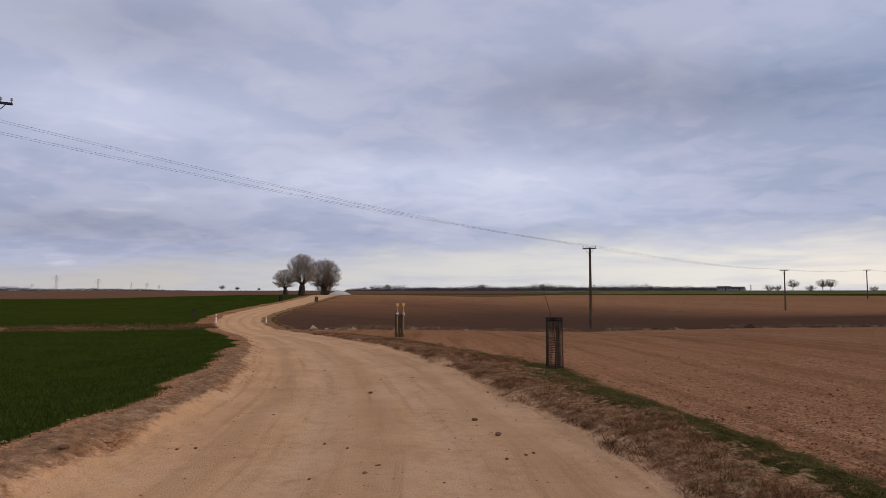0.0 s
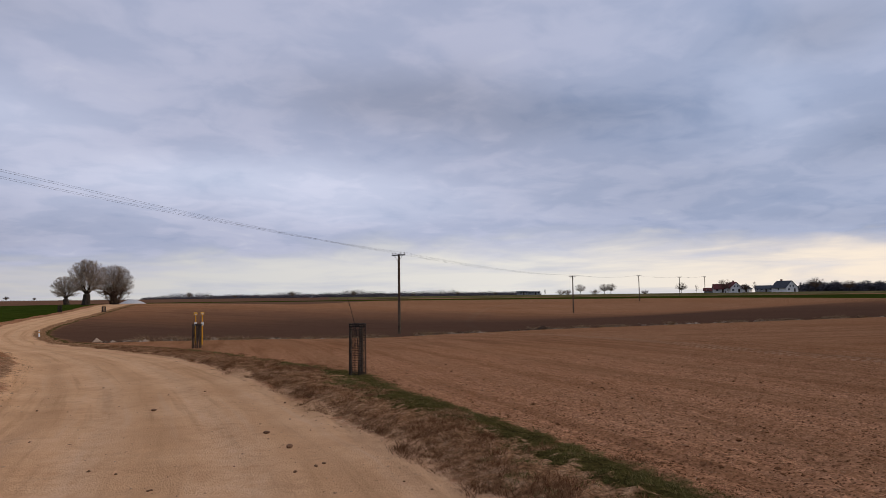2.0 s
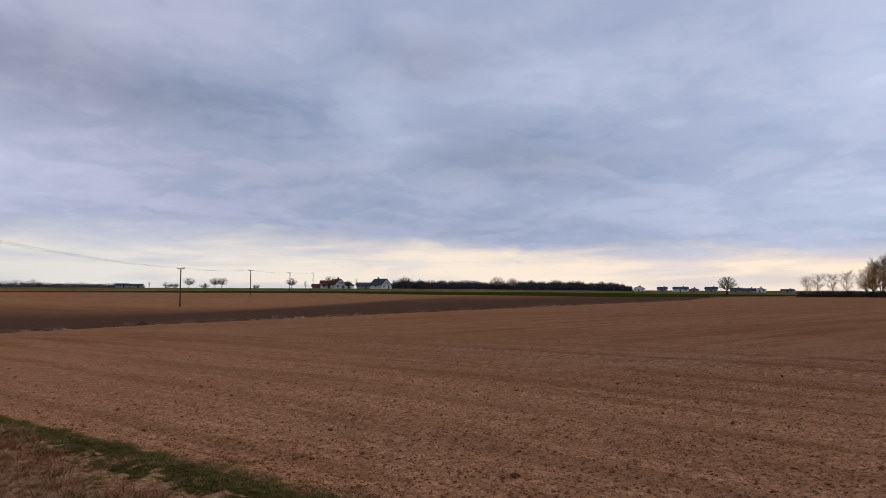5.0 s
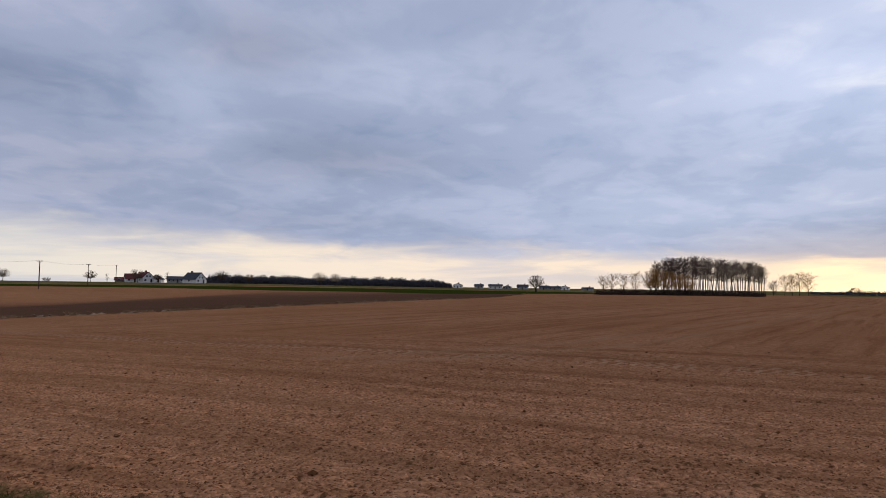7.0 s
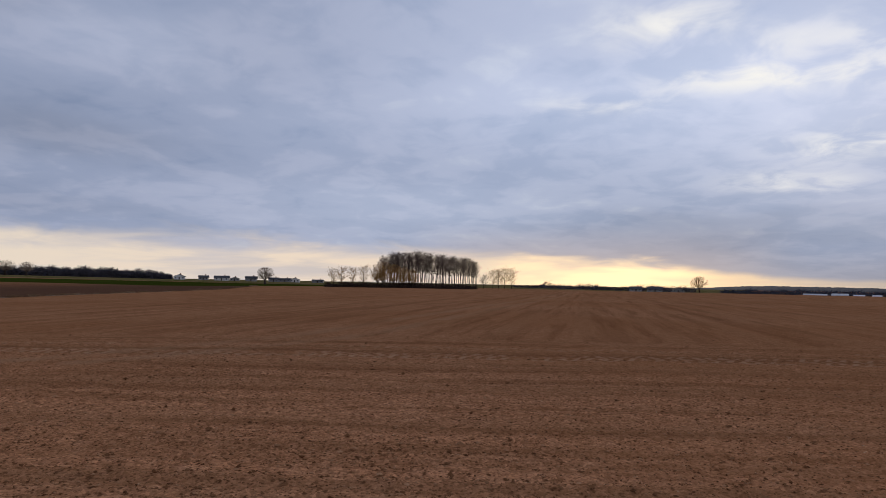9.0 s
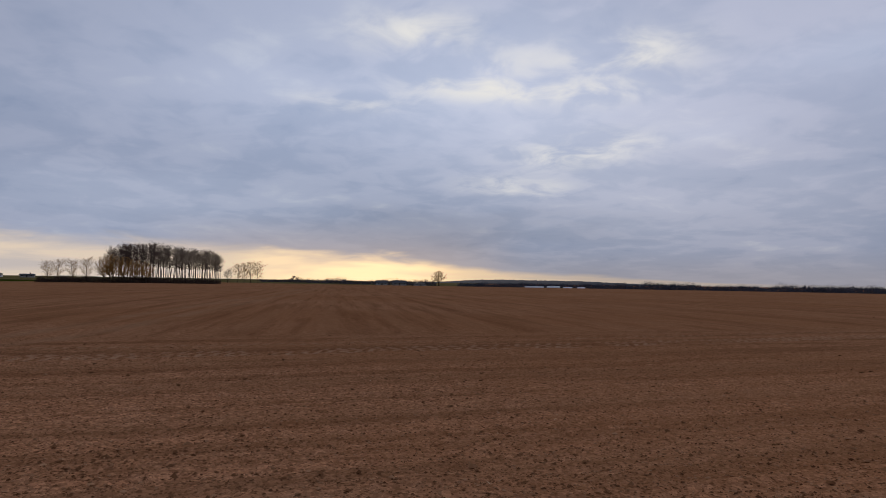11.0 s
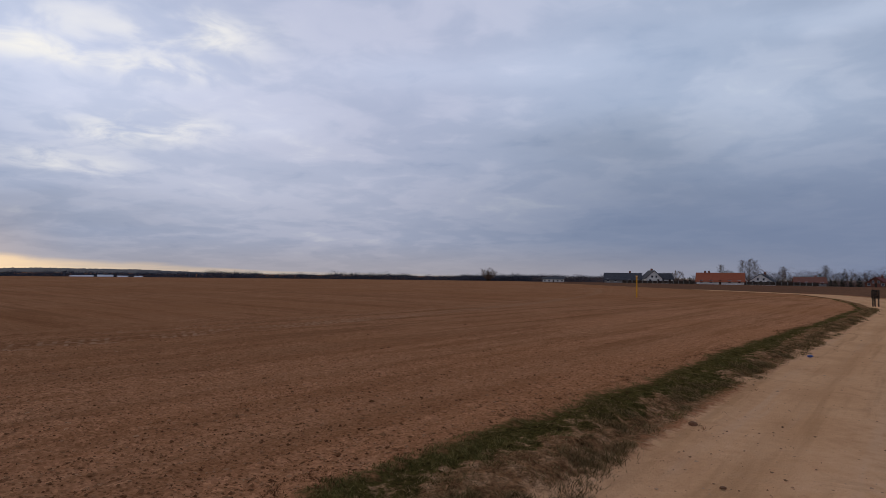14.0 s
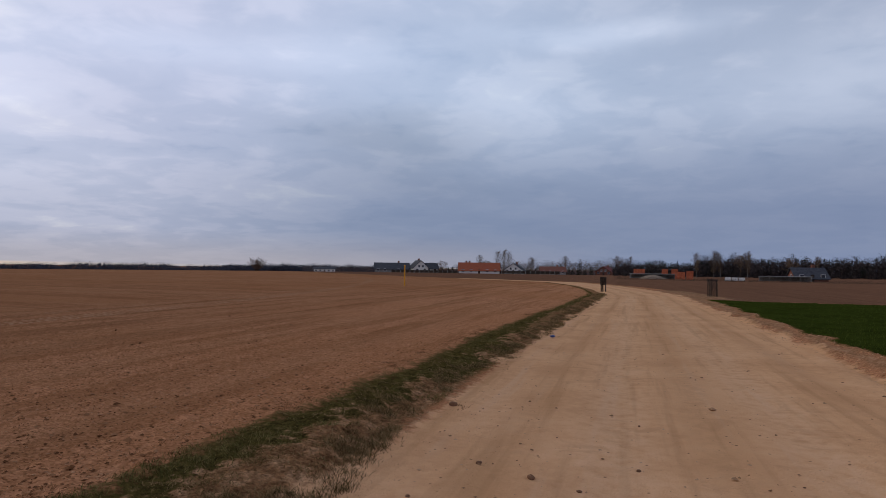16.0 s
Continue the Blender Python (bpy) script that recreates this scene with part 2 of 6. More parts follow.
def vnoise(x, y, scale, seed=0):
    """Smooth value noise, -1 to 1, with features about `scale` metres across."""
    u, v = x / scale, y / scale
    iu, iv = np.floor(u), np.floor(v)
    fu, fv = u - iu, v - iv
    fu, fv = fu * fu * (3 - 2 * fu), fv * fv * (3 - 2 * fv)
    a, b = hash01(iu, iv, seed), hash01(iu + 1, iv, seed)
    c, d = hash01(iu, iv + 1, seed), hash01(iu + 1, iv + 1, seed)
    return 2 * (a + (b - a) * fu + (c - a) * fv + (a - b - c + d) * fu * fv) - 1


def zones(x, y):
    """Signed fields (metres, positive inside) of the kinds of ground."""
    x, y = np.asarray(x, float), np.asarray(y, float)
    r = np.hypot(x, y) + 1e-6
    az = np.degrees(np.arctan2(-x, y))
    road, lat = road_field(x, y)
    wob = vnoise(x, y, 1.3, 3) * 0.16 + vnoise(x, y, 0.45, 4) * 0.07
    out = -road + wob
    west = lat < 0
    dw, _ = line_dist(x, y, DITCH_WEST)
    dd, ds = line_dist(x, y, DITCH)
    # young corn on the west side
    bank = np.interp(y, [-40, -20, -8, 0, 8, 18, 22, 25, 33, 42, 60, 110], [0.95, 0.68, 0.65, 0.95, 1.22, 1.05, 0.75, 0.75, 0.9, 1.5, 1.3, 1.2])
    green = np.where(west, out - bank, -5.0)
    green = np.minimum(green, dw - 2.9 + 0.9 * vnoise(x, y, 2.4, 16))
    green = np.minimum(green, y + 41 + 0.25 * (x + 4))
    green = np.minimum(green, (185 - r) * 0.5)
    # strip of corn across the valley to the north-east
    r0 = np.interp(az, [-84, -82, -77, -65, -51, -41, -10, 8, 9], [420, 285, 222, 208, 200, 238, 262, 268, 999])
    r1 = np.interp(az, [-84, -77, -65, -51, -41, -10, 8], [305, 305, 305, 300, 300, 292, 288])
    strip = np.minimum(r - r0, r1 - r) * 0.3
    # moist soil down in the valley
    dl, sl = line_dist(x, y, DITCH_LONG)
    dark = np.minimum(np.where(sl > 0, dl, -dl), np.where(west, -2.0, out - 1.0))
    southwest = np.where(west & (y < -20), np.minimum(-green, out - 1.2), -3.0)
    southwest = np.maximum(southwest, np.where((az > 3) & (az < 70), r - 150, np.where(west & (y > 31), np.minimum(-green, out - 0.5), -3.0)))
    # grass verge on the field side
    vw = np.interp(y, [-60, -40, -27, -18, -10, -4.5, 0, 8, 13, 16, 18, 20, 24, 30, 40], [1.0, 1.25, 1.3, 1.35, 1.28, 1.45, 1.5, 1.75, 2.1, 2.75, 2.8, 2.3, 1.8, 1.9, 1.2])
    verge = np.where(west, -3.0, vw + wob * 1.6 - out)
    gully = west & (dw < 3.6) & (out > 0.3)
    verge = np.where(gully, np.minimum(3.6 - dw, out - 0.3), verge)
    path = 16.2 + 0.0022 * (y - 4) ** 2

    def treads(c):
        v = np.abs(x - c)
        return np.exp(-(v / 0.34) ** 4) * (0.5 + 0.5 * np.sign(np.sin((y + 0.8 * v) * 2 * math.pi / 0.50)))
    tl = np.minimum(line_dist(x, y, TRAM)[0], line_dist(x, y - 1.9, TRAM)[0])
    tl = np.maximum(np.exp(-(tl / 0.42) ** 4), 0.0) * (0.55 + 0.45 * vnoise(x, y, 1.2, 15))
    far = np.where((az < -8) & (az > -112), r - 312 - 12 * vnoise(x, y, 60.0, 14), -50.0)
    lug = np.maximum(treads(path), 0.55 * treads(path + 1.85))
    lug = lug * (0.35 + 0.65 * sstep(-30, -6, y))
    band = np.interp(y, [-45, -24, -12, -9.5, -4, 4, 9, 17, 19, 24], [0.35, 0.5, 1.1, 0.62, 0.60, 0.75, 0.80, 1.1, 0.7, 0.30])
    turf = np.where(gully, 0.75 + 0.7 * vnoise(x, y, 1.5, 17), (vw + wob * 1.6 - out) / band)
    return dict(southwest=southwest, tram=tl, far=far, beyond=np.where(sl > 0, dl, -dl), track=lug, turf=turf, road=road + wob, lat=lat, out=out, green=np.maximum(green + 0.4 * wob, strip), dark=dark, verge=np.minimum(verge, np.where(gully, 9.0, out)), ditch=dd, ditch_west=dw, west=west)


def relief(x, y, q):
    """Fine relief of the ground: clods, ruts, banks and furrows."""
    r = np.hypot(x, y)
    near = np.exp(-(r / 45.0) ** 2)
    inside = sstep(0.0, 0.5, q["road"])
    lat = q["lat"]
    ruts = -0.022 * (np.exp(-((lat - 0.33) / 0.10) ** 2) + np.exp(-((lat + 0.28) / 0.10) ** 2) + 0.7 * np.exp(-((lat + 0.72) / 0.07) ** 2) + 0.5 * np.exp(-((lat - 0.68) / 0.06) ** 2))
    ruts = ruts * (1 + 0.4 * vnoise(x, y, 2.5, 8))
    road = ruts + 0.010 * vnoise(x, y, 0.6, 9) + 0.006 * vnoise(x, y, 0.17, 10) + 0.012 * vnoise(x, y, 2.1, 11)
    clods = vnoise(x, y, 0.30, 21) * 0.018 + np.maximum(vnoise(x, y, 0.12, 22), 0) * 0.030 + np.maximum(vnoise(x, y, 0.055, 23), 0) * 0.016
    across = np.where((x > 21) | (q["beyond"] > 0), x * 0.17 + y * 0.985, x)
    rows_ = 0.014 * np.sin(across * 2 * math.pi / 0.42 + 1.2 * vnoise(x, y, 3.0, 24))
    path = 16.2 + 0.0022 * (y - 4) ** 2
    wheel = -0.03 * np.exp(-((x - path) / 0.33) ** 2) - 0.02 * np.exp(-((x - path - 1.85) / 0.33) ** 2)
    lug = 0.02 * q["track"]
    field = clods + rows_ + wheel + lug + 0.02 * vnoise(x, y, 4.0, 25)
    grass = 0.025 * vnoise(x, y, 0.8, 31) + 0.026 * vnoise(x, y, 0.27, 32) + 0.03 * vnoise(x, y, 0.1, 33)
    out = q["out"]
    bank_e = np.where(~q["west"], 0.13 * sstep(0, 0.7, out) * (1 - sstep(1.3, 2.6, out)), 0.0)
    bank_w = np.where(q["west"], 0.16 * sstep(-0.25, 0.6, out) * (1 - 0.35 * sstep(1.0, 3.0, out)), 0.0)
    v = sstep(-0.1, 0.35, q["verge"])
    g = sstep(-0.2, 0.3, q["green"])
    rough_w = np.where(q["west"], (1 - g), 0.0)
    # tread marks pressed into the sandy bank of the west side
    tread = np.where(q["west"], np.exp(-((out - 0.28) / 0.52) ** 4), 0.0) * np.exp(-(r / 30.0) ** 2)
    tread = tread * 0.055 * np.sin((y + 0.9 * out + 0.06 * vnoise(x, y, 0.5, 44)) * 2 * math.pi / 0.42) * (0.6 + 0.4 * vnoise(x, y, 1.6, 45))
    h = inside * road + (1 - inside) * ((1 - v) * (1 - g) * (field + rough_w * 0.02 * vnoise(x, y, 0.5, 41)) + v * grass + g * 0.02 * vnoise(x, y, 0.4, 42))
    h = (h + tread) * (0.25 + 0.75 * near) + bank_e * near + bank_w * np.exp(-(r / 60) ** 2)
    h = h - 0.15 * np.exp(-(q["ditch"] / 0.9) ** 2) - 0.4 * np.exp(-(q["ditch_west"] / 1.3) ** 2) * sstep(0.2, 1.5, q["out"])
    return h


def ground_z(x, y):
    x, y = np.asarray(x, float), np.asarray(y, float)
    return land(x, y) + relief(x, y, zones(x, y))


# ---------------------------------------------------------------- materials
def material(name, rough=0.9, metal=0.0):
    m = bpy.data.materials.new(name)
    m.use_nodes = True
    nt = m.node_tree
    nt.nodes.clear()
    b = node(nt, "ShaderNodeBsdfPrincipled", {"Roughness": rough, "Metallic": metal})
    b.inputs["Specular IOR Level"].default_value = 0.25 if rough < 0.7 else 0.08
    node(nt, "ShaderNodeOutputMaterial", (b.outputs[0],))
    return m, nt, b


def bumped(nt, b, height, strength, dist):
    bp = node(nt, "ShaderNodeBump", {"Strength": strength, "Distance": dist, "Height": height})
    nt.links.new(bp.outputs[0], b.inputs["Normal"])


def simple(name, a, c, scale=3.0, rough=0.85, metal=0.0, bump=0.3, dist=0.02, spread=0.25):
    """Two colours mottled at two scales, with a random shift from object to object."""
    m, nt, b = material(name, rough, metal)
    co = node(nt, "ShaderNodeTexCoord").outputs["Object"]
    n1 = noise_tex(nt, co, scale, 5.0, 0.6)
    n2 = noise_tex(nt, co, scale * 9, 3.0, 0.6)
    f = mth(nt, "ADD", mth(nt, "MULTIPLY", n1, 0.65), mth(nt, "MULTIPLY", n2, 0.35))
    col = mixc(nt, smooth(nt, f, 0.35, 0.65), a, c)
    rnd = node(nt, "ShaderNodeObjectInfo").outputs["Random"]
    hsv = node(nt, "ShaderNodeHueSaturation", {"Value": mth(nt, "ADD", 1.0 - spread / 2, mth(nt, "MULTIPLY", rnd, spread)), "Color": col})
    nt.links.new(hsv.outputs[0], b.inputs["Base Color"])
    if bump:
        bumped(nt, b, f, bump, dist)
    return m


def island(name, stops, rough=0.9, scale=2.0, noise_amount=0.35):
    """Colours that vary from piece to piece of one mesh, with a little mottling."""
    m, nt, b = material(name, rough)
    rnd = node(nt, "ShaderNodeNewGeometry").outputs["Random Per Island"]
    co = node(nt, "ShaderNodeTexCoord").outputs["Object"]
    n = noise_tex(nt, co, scale, 3.0)
    f = mth(nt, "ADD", mth(nt, "MULTIPLY", rnd, 1 - noise_amount), mth(nt, "MULTIPLY", n, noise_amount))
    nt.links.new(ramp(nt, f, stops), b.inputs["Base Color"])
    b.inputs["Specular IOR Level"].default_value = 0.04
    return m


def ground_material():
    m, nt, b = material("ground", 0.95)
    b.inputs["Specular IOR Level"].default_value = 0.0
    b.inputs["Diffuse Roughness"].default_value = 0.9

    def attr(n):
        return node(nt, "ShaderNodeAttribute", attribute_name=n).outputs["Fac"]
    pos = node(nt, "ShaderNodeNewGeometry").outputs["Position"]
    n_big = noise_tex(nt, pos, 0.045, 4.0, 0.55)
    n_mid = noise_tex(nt, pos, 0.55, 5.0, 0.6)
    n_small = noise_tex(nt, pos, 6.0, 5.0, 0.65)
    n_grain = noise_tex(nt, pos, 42.0, 3.0, 0.6)
    # ploughed loam
    plan = node(nt, "ShaderNodeSeparateXYZ", (pos,)).outputs
    inner = mth(nt, "MAXIMUM", smooth(nt, plan[0], 21.0, 21.3), smooth(nt, attr("beyond"), 0.0, 1.0))   # the headland beside the road is worked along the road

    def turned(main, head):
        return mth(nt, "ADD", mth(nt, "MULTIPLY", main, inner), mth(nt, "MULTIPLY", head, mth(nt, "SUBTRACT", 1.0, inner)))
    across = turned(node(nt, "ShaderNodeVectorMath", (pos, (0.17, 0.985, 0.0)), operation="DOT_PRODUCT").outputs["Value"], plan[0])
    rows_ = mth(nt, "SINE", mth(nt, "ADD", mth(nt, "MULTIPLY", across, 2 * math.pi / 2.9), mth(nt, "MULTIPLY", n_mid, 2.2)))
    along = turned(node(nt, "ShaderNodeVectorMath", (pos, (0.985, -0.17, 0.0)), operation="DOT_PRODUCT").outputs["Value"], plan[1])

    def rowed(a, c):
        return node(nt, "ShaderNodeCombineXYZ", (mth(nt, "MULTIPLY", along, a), mth(nt, "MULTIPLY", across, c), 0.0)).outputs[0]
    drill = noise_tex(nt, rowed(1.6, 6.5), 1.0, 4.0, 0.65)
    tram = noise_tex(nt, rowed(0.010, 0.55), 1.0, 4.0, 0.62)
    soil = ramp(nt, mth(nt, "ADD", mth(nt, "ADD", mth(nt, "MULTIPLY", n_small, 0.40), mth(nt, "MULTIPLY", n_mid, 0.20)), mth(nt, "MULTIPLY", drill, 0.40)),
                [(0.36, (0.390, 0.178, 0.084)), (0.50, (0.460, 0.220, 0.107)), (0.62, (0.545, 0.276, 0.143))])
    band = noise_tex(nt, rowed(0.08, 1.25), 1.0, 3.0, 0.6)
    # every crumb has its own tone
    lumps = None
    for scale, amount in ((34.0, 0.54), (14.0, 0.22)):
        vo = node(nt, "ShaderNodeTexVoronoi", {"Vector": pos, "Scale": scale}, feature="F1")
        tone = node(nt, "ShaderNodeSeparateColor", (vo.outputs["Color"],)).outputs[1]
        soil = mixc(nt, amount, soil, ramp(nt, tone, [(0.0, (0.42, 0.38, 0.34)), (0.5, (1.0, 1.0, 1.0)), (1.0, (1.62, 1.66, 1.70))]), "MULTIPLY")
        hump = mth(nt, "MULTIPLY", mth(nt, "SUBTRACT", 1.0, vo.outputs["Distance"]), 3.0 / scale)
        lumps = hump if lumps is None else mth(nt, "ADD", lumps, hump)
    # dark crumbs and painted shadows between them, thicker in some drill rows than others
    for scale, lo, hi, cut, amount in ((24.0, 0.22, 0.38, 0.52, 0.74), (11.0, 0.18, 0.32, 0.68, 0.74), (4.5, 0.12, 0.20, 0.92, 0.50)):
        vo = node(nt, "ShaderNodeTexVoronoi", {"Vector": pos, "Scale": scale}, feature="F1")
        pick = node(nt, "ShaderNodeSeparateColor", (vo.outputs["Color"],)).outputs[0]
        pick = smooth(nt, mth(nt, "ADD", pick, mth(nt, "MULTIPLY", mth(nt, "SUBTRACT", band, 0.5), 1.6)), cut, cut + 0.05)
        spot = mth(nt, "MULTIPLY", mth(nt, "SUBTRACT", 1.0, smooth(nt, vo.outputs["Distance"], lo, hi), clamp=True), pick)
        soil = mixc(nt, mth(nt, "MULTIPLY", spot, amount), soil, (0.070, 0.026, 0.010))
    soil = mixc(nt, mth(nt, "MULTIPLY", smooth(nt, band, 0.50, 0.62), 0.38), soil, (0.20, 0.088, 0.036))
    soil = mixc(nt, mth(nt, "MULTIPLY", smooth(nt, n_big, 0.42, 0.62), 0.35), soil, (0.36, 0.155, 0.062))
    soil = mixc(nt, mth(nt, "MULTIPLY", smooth(nt, rows_, 0.1, 1.0), 0.14), soil, (0.34, 0.18, 0.09))
    soil = mixc(nt, mth(nt, "MULTIPLY", smooth(nt, tram, 0.49, 0.62), 0.28), soil, (0.20, 0.088, 0.036))
    bow = mth(nt, "SUBTRACT", plan[1], 4.0)
    course = mth(nt, "MULTIPLY_ADD", mth(nt, "MULTIPLY", bow, bow), 0.0022, 16.2)
    for shift, amount in ((0.0, 0.55), (0.55, 0.45), (2.2, 0.25)):
        v = mth(nt, "ABSOLUTE", mth(nt, "SUBTRACT", mth(nt, "SUBTRACT", plan[0], course), shift))
        wave = mth(nt, "SINE", mth(nt, "ADD", mth(nt, "MULTIPLY", mth(nt, "MULTIPLY_ADD", v, 0.8, plan[1]), 2 * math.pi / 0.33), mth(nt, "MULTIPLY", n_small, 2.6)))
        inside = mth(nt, "SUBTRACT", 1.0, smooth(nt, v, 0.20, 0.30), clamp=True)
        inside = mth(nt, "MULTIPLY", inside, smooth(nt, n_mid, 0.36, 0.52))
        soil = mixc(nt, mth(nt, "MULTIPLY", mth(nt, "MULTIPLY", smooth(nt, wave, -0.1, 0.6), inside), amount), soil, (0.58, 0.36, 0.215))
        soil = mixc(nt, mth(nt, "MULTIPLY", mth(nt, "SUBTRACT", 1.0, smooth(nt, wave, -0.7, -0.2), clamp=True), mth(nt, "MULTIPLY", inside, amount * 0.5)), soil, (0.20, 0.09, 0.04))
    soil = mixc(nt, mth(nt, "MULTIPLY", attr("tram"), 0.55), soil, (0.46, 0.27, 0.15))
    soil = mixc(nt, mth(nt, "MULTIPLY", smooth(nt, n_grain, 0.60, 0.75), 0.5), soil, (0.36, 0.20, 0.11))
    # shade of clods seen at a grazing angle, painted into the farther soil
    far_shade = mth(nt, "MAXIMUM", smooth(nt, mth(nt, "ADD", plan[0], mth(nt, "MULTIPLY", n_mid, 6.0)), 8.5, 21.0), smooth(nt, plan[1], 17.0, 34.0))
    soil = mixc(nt, mth(nt, "MULTIPLY", far_shade, 0.27), soil, mixc(nt, 1.0, soil, (0.44, 0.43, 0.41), "MULTIPLY"))
    # moist dark loam in the valley bottom
    d = attr("dark")
    wet = mth(nt, "MULTIPLY", smooth(nt, d, -0.4, 0.6), mth(nt, "SUBTRACT", 1.0, smooth(nt, mth(nt, "ADD", attr("beyond"), mth(nt, "MULTIPLY", n_big, 26.0)), 28.0, 74.0)))
    soil = mixc(nt, mth(nt, "MULTIPLY", wet, 0.86), soil, (0.080, 0.045, 0.031))
    # darker strip along the line of the ditch
    soil = mixc(nt, mth(nt, "MULTIPLY", mth(nt, "SUBTRACT", 1.0, smooth(nt, mth(nt, "ADD", attr("ditch"), n_mid), 0.9, 1.7), clamp=True), 0.8), soil, (0.050, 0.027, 0.015))
    soil = mixc(nt, mth(nt, "MULTIPLY", smooth(nt, attr("southwest"), -0.2, 0.6), 0.72), soil, (0.098, 0.058, 0.041))
    # pale meadows beyond the corn strip
    soil = mixc(nt, smooth(nt, attr("far"), -2.0, 4.0), soil, ramp(nt, n_big, [(0.40, (0.075, 0.072, 0.018)), (0.50, (0.21, 0.155, 0.075)), (0.60, (0.10, 0.088, 0.026))]))
    # sand road
    lat = attr("lat")
    sand = ramp(nt, mth(nt, "ADD", mth(nt, "MULTIPLY", n_mid, 0.6), mth(nt, "MULTIPLY", n_small, 0.4)),
                [(0.30, (0.560, 0.305, 0.147)), (0.5, (0.675, 0.388, 0.198)), (0.7, (0.76, 0.466, 0.258))])
    streak = node(nt, "ShaderNodeCombineXYZ", (mth(nt, "MULTIPLY", lat, 9.0), mth(nt, "MULTIPLY", node(nt, "ShaderNodeSeparateXYZ", (pos,)).outputs[1], 0.12), 0.0)).outputs[0]
    st = noise_tex(nt, streak, 1.0, 4.0, 0.6)
    sand = mixc(nt, mth(nt, "MULTIPLY", smooth(nt, st, 0.50, 0.68), 0.42), sand, (0.41, 0.222, 0.098))
    sand = mixc(nt, mth(nt, "MULTIPLY", mth(nt, "SUBTRACT", 1.0, smooth(nt, st, 0.30, 0.46), clamp=True), 0.5), sand, (0.68, 0.43, 0.255))
    for at, wide, amount, tone in ((0.33, 0.12, 0.38, (0.74, 0.48, 0.285)), (-0.28, 0.12, 0.38, (0.74, 0.48, 0.285)), (0.03, 0.10, 0.45, (0.46, 0.25, 0.115)), (0.66, 0.07, 0.45, (0.47, 0.255, 0.12)), (-0.62, 0.08, 0.45, (0.47, 0.255, 0.12))):
        off_ = mth(nt, "DIVIDE", mth(nt, "SUBTRACT", mth(nt, "ADD", lat, mth(nt, "MULTIPLY", mth(nt, "SUBTRACT", n_mid, 0.5), 0.16)), at), wide)
        way_ = mth(nt, "POWER", 0.36788, mth(nt, "MULTIPLY", off_, off_))
        sand = mixc(nt, mth(nt, "MULTIPLY", mth(nt, "MULTIPLY", way_, smooth(nt, n_small, 0.30, 0.62)), amount), sand, tone)
    patch = noise_tex(nt, pos, 1.7, 5.0, 0.7, 0.6)
    sand = mixc(nt, mth(nt, "MULTIPLY", smooth(nt, patch, 0.54, 0.66), 0.30), sand, (0.46, 0.25, 0.118))
    sand = mixc(nt, mth(nt, "MULTIPLY", smooth(nt, n_grain, 0.66, 0.74), 0.5), sand, (0.21, 0.12, 0.07))
    vo = node(nt, "ShaderNodeTexVoronoi", {"Vector": pos, "Scale": 9.0}, feature="F1")
    pick = node(nt, "ShaderNodeSeparateColor", (vo.outputs["Color"],)).outputs[0]
    crumb = mth(nt, "MULTIPLY", mth(nt, "SUBTRACT", 1.0, smooth(nt, vo.outputs["Distance"], 0.07, 0.16), clamp=True), smooth(nt, mth(nt, "ADD", pick, mth(nt, "MULTIPLY", patch, 0.8)), 1.22, 1.26))
    sand = mixc(nt, mth(nt, "MULTIPLY", crumb, 0.75), sand, (0.16, 0.085, 0.045))
    # dry verge litter
    straw = ramp(nt, n_small, [(0.32, (0.13, 0.060, 0.026)), (0.5, (0.29, 0.15, 0.070)), (0.68, (0.46, 0.27, 0.145))])
    turf = ramp(nt, n_small, [(0.32, (0.040, 0.032, 0.010)), (0.55, (0.088, 0.068, 0.020)), (0.72, (0.20, 0.130, 0.055))])
    tf = mth(nt, "ADD", attr("turf"), mth(nt, "ADD", mth(nt, "MULTIPLY", mth(nt, "SUBTRACT", n_mid, 0.5), 2.0), mth(nt, "MULTIPLY", mth(nt, "SUBTRACT", n_small, 0.5), 2.4)))
    north = smooth(nt, node(nt, "ShaderNodeSeparateXYZ", (pos,)).outputs[1], -3.0, 6.0)
    straw = mixc(nt, mth(nt, "MULTIPLY", mth(nt, "SUBTRACT", 1.0, north), 0.25), straw, ramp(nt, n_small, [(0.34, (0.06, 0.030, 0.012)), (0.55, (0.13, 0.075, 0.030)), (0.7, (0.24, 0.145, 0.070))]))
    straw = mixc(nt, mth(nt, "SUBTRACT", 1.0, smooth(nt, tf, 0.78, 1.15), clamp=True), straw, turf)
    litter = noise_tex(nt, pos, 26.0, 4.0, 0.7, 0.4)
    straw = mixc(nt, 1.0, straw, ramp(nt, litter, [(0.34, (0.42, 0.40, 0.38)), (0.50, (1.0, 1.0, 1.0)), (0.66, (1.55, 1.5, 1.45))]), "MULTIPLY")
    # young corn
    corn = ramp(nt, mth(nt, "ADD", mth(nt, "MULTIPLY", n_small, 0.6), mth(nt, "MULTIPLY", n_mid, 0.4)),
                [(0.32, (0.018, 0.025, 0.004)), (0.52, (0.034, 0.048, 0.007)), (0.70, (0.055, 0.073, 0.012))])
    corn = mixc(nt, mth(nt, "MULTIPLY", smooth(nt, n_big, 0.45, 0.65), 0.35), corn, (0.055, 0.052, 0.007))

    def mask(name, soft, amp):
        v = mth(nt, "ADD", attr(name), mth(nt, "MULTIPLY", mth(nt, "SUBTRACT", n_small, 0.5), amp))
        return smooth(nt, v, -soft, soft)
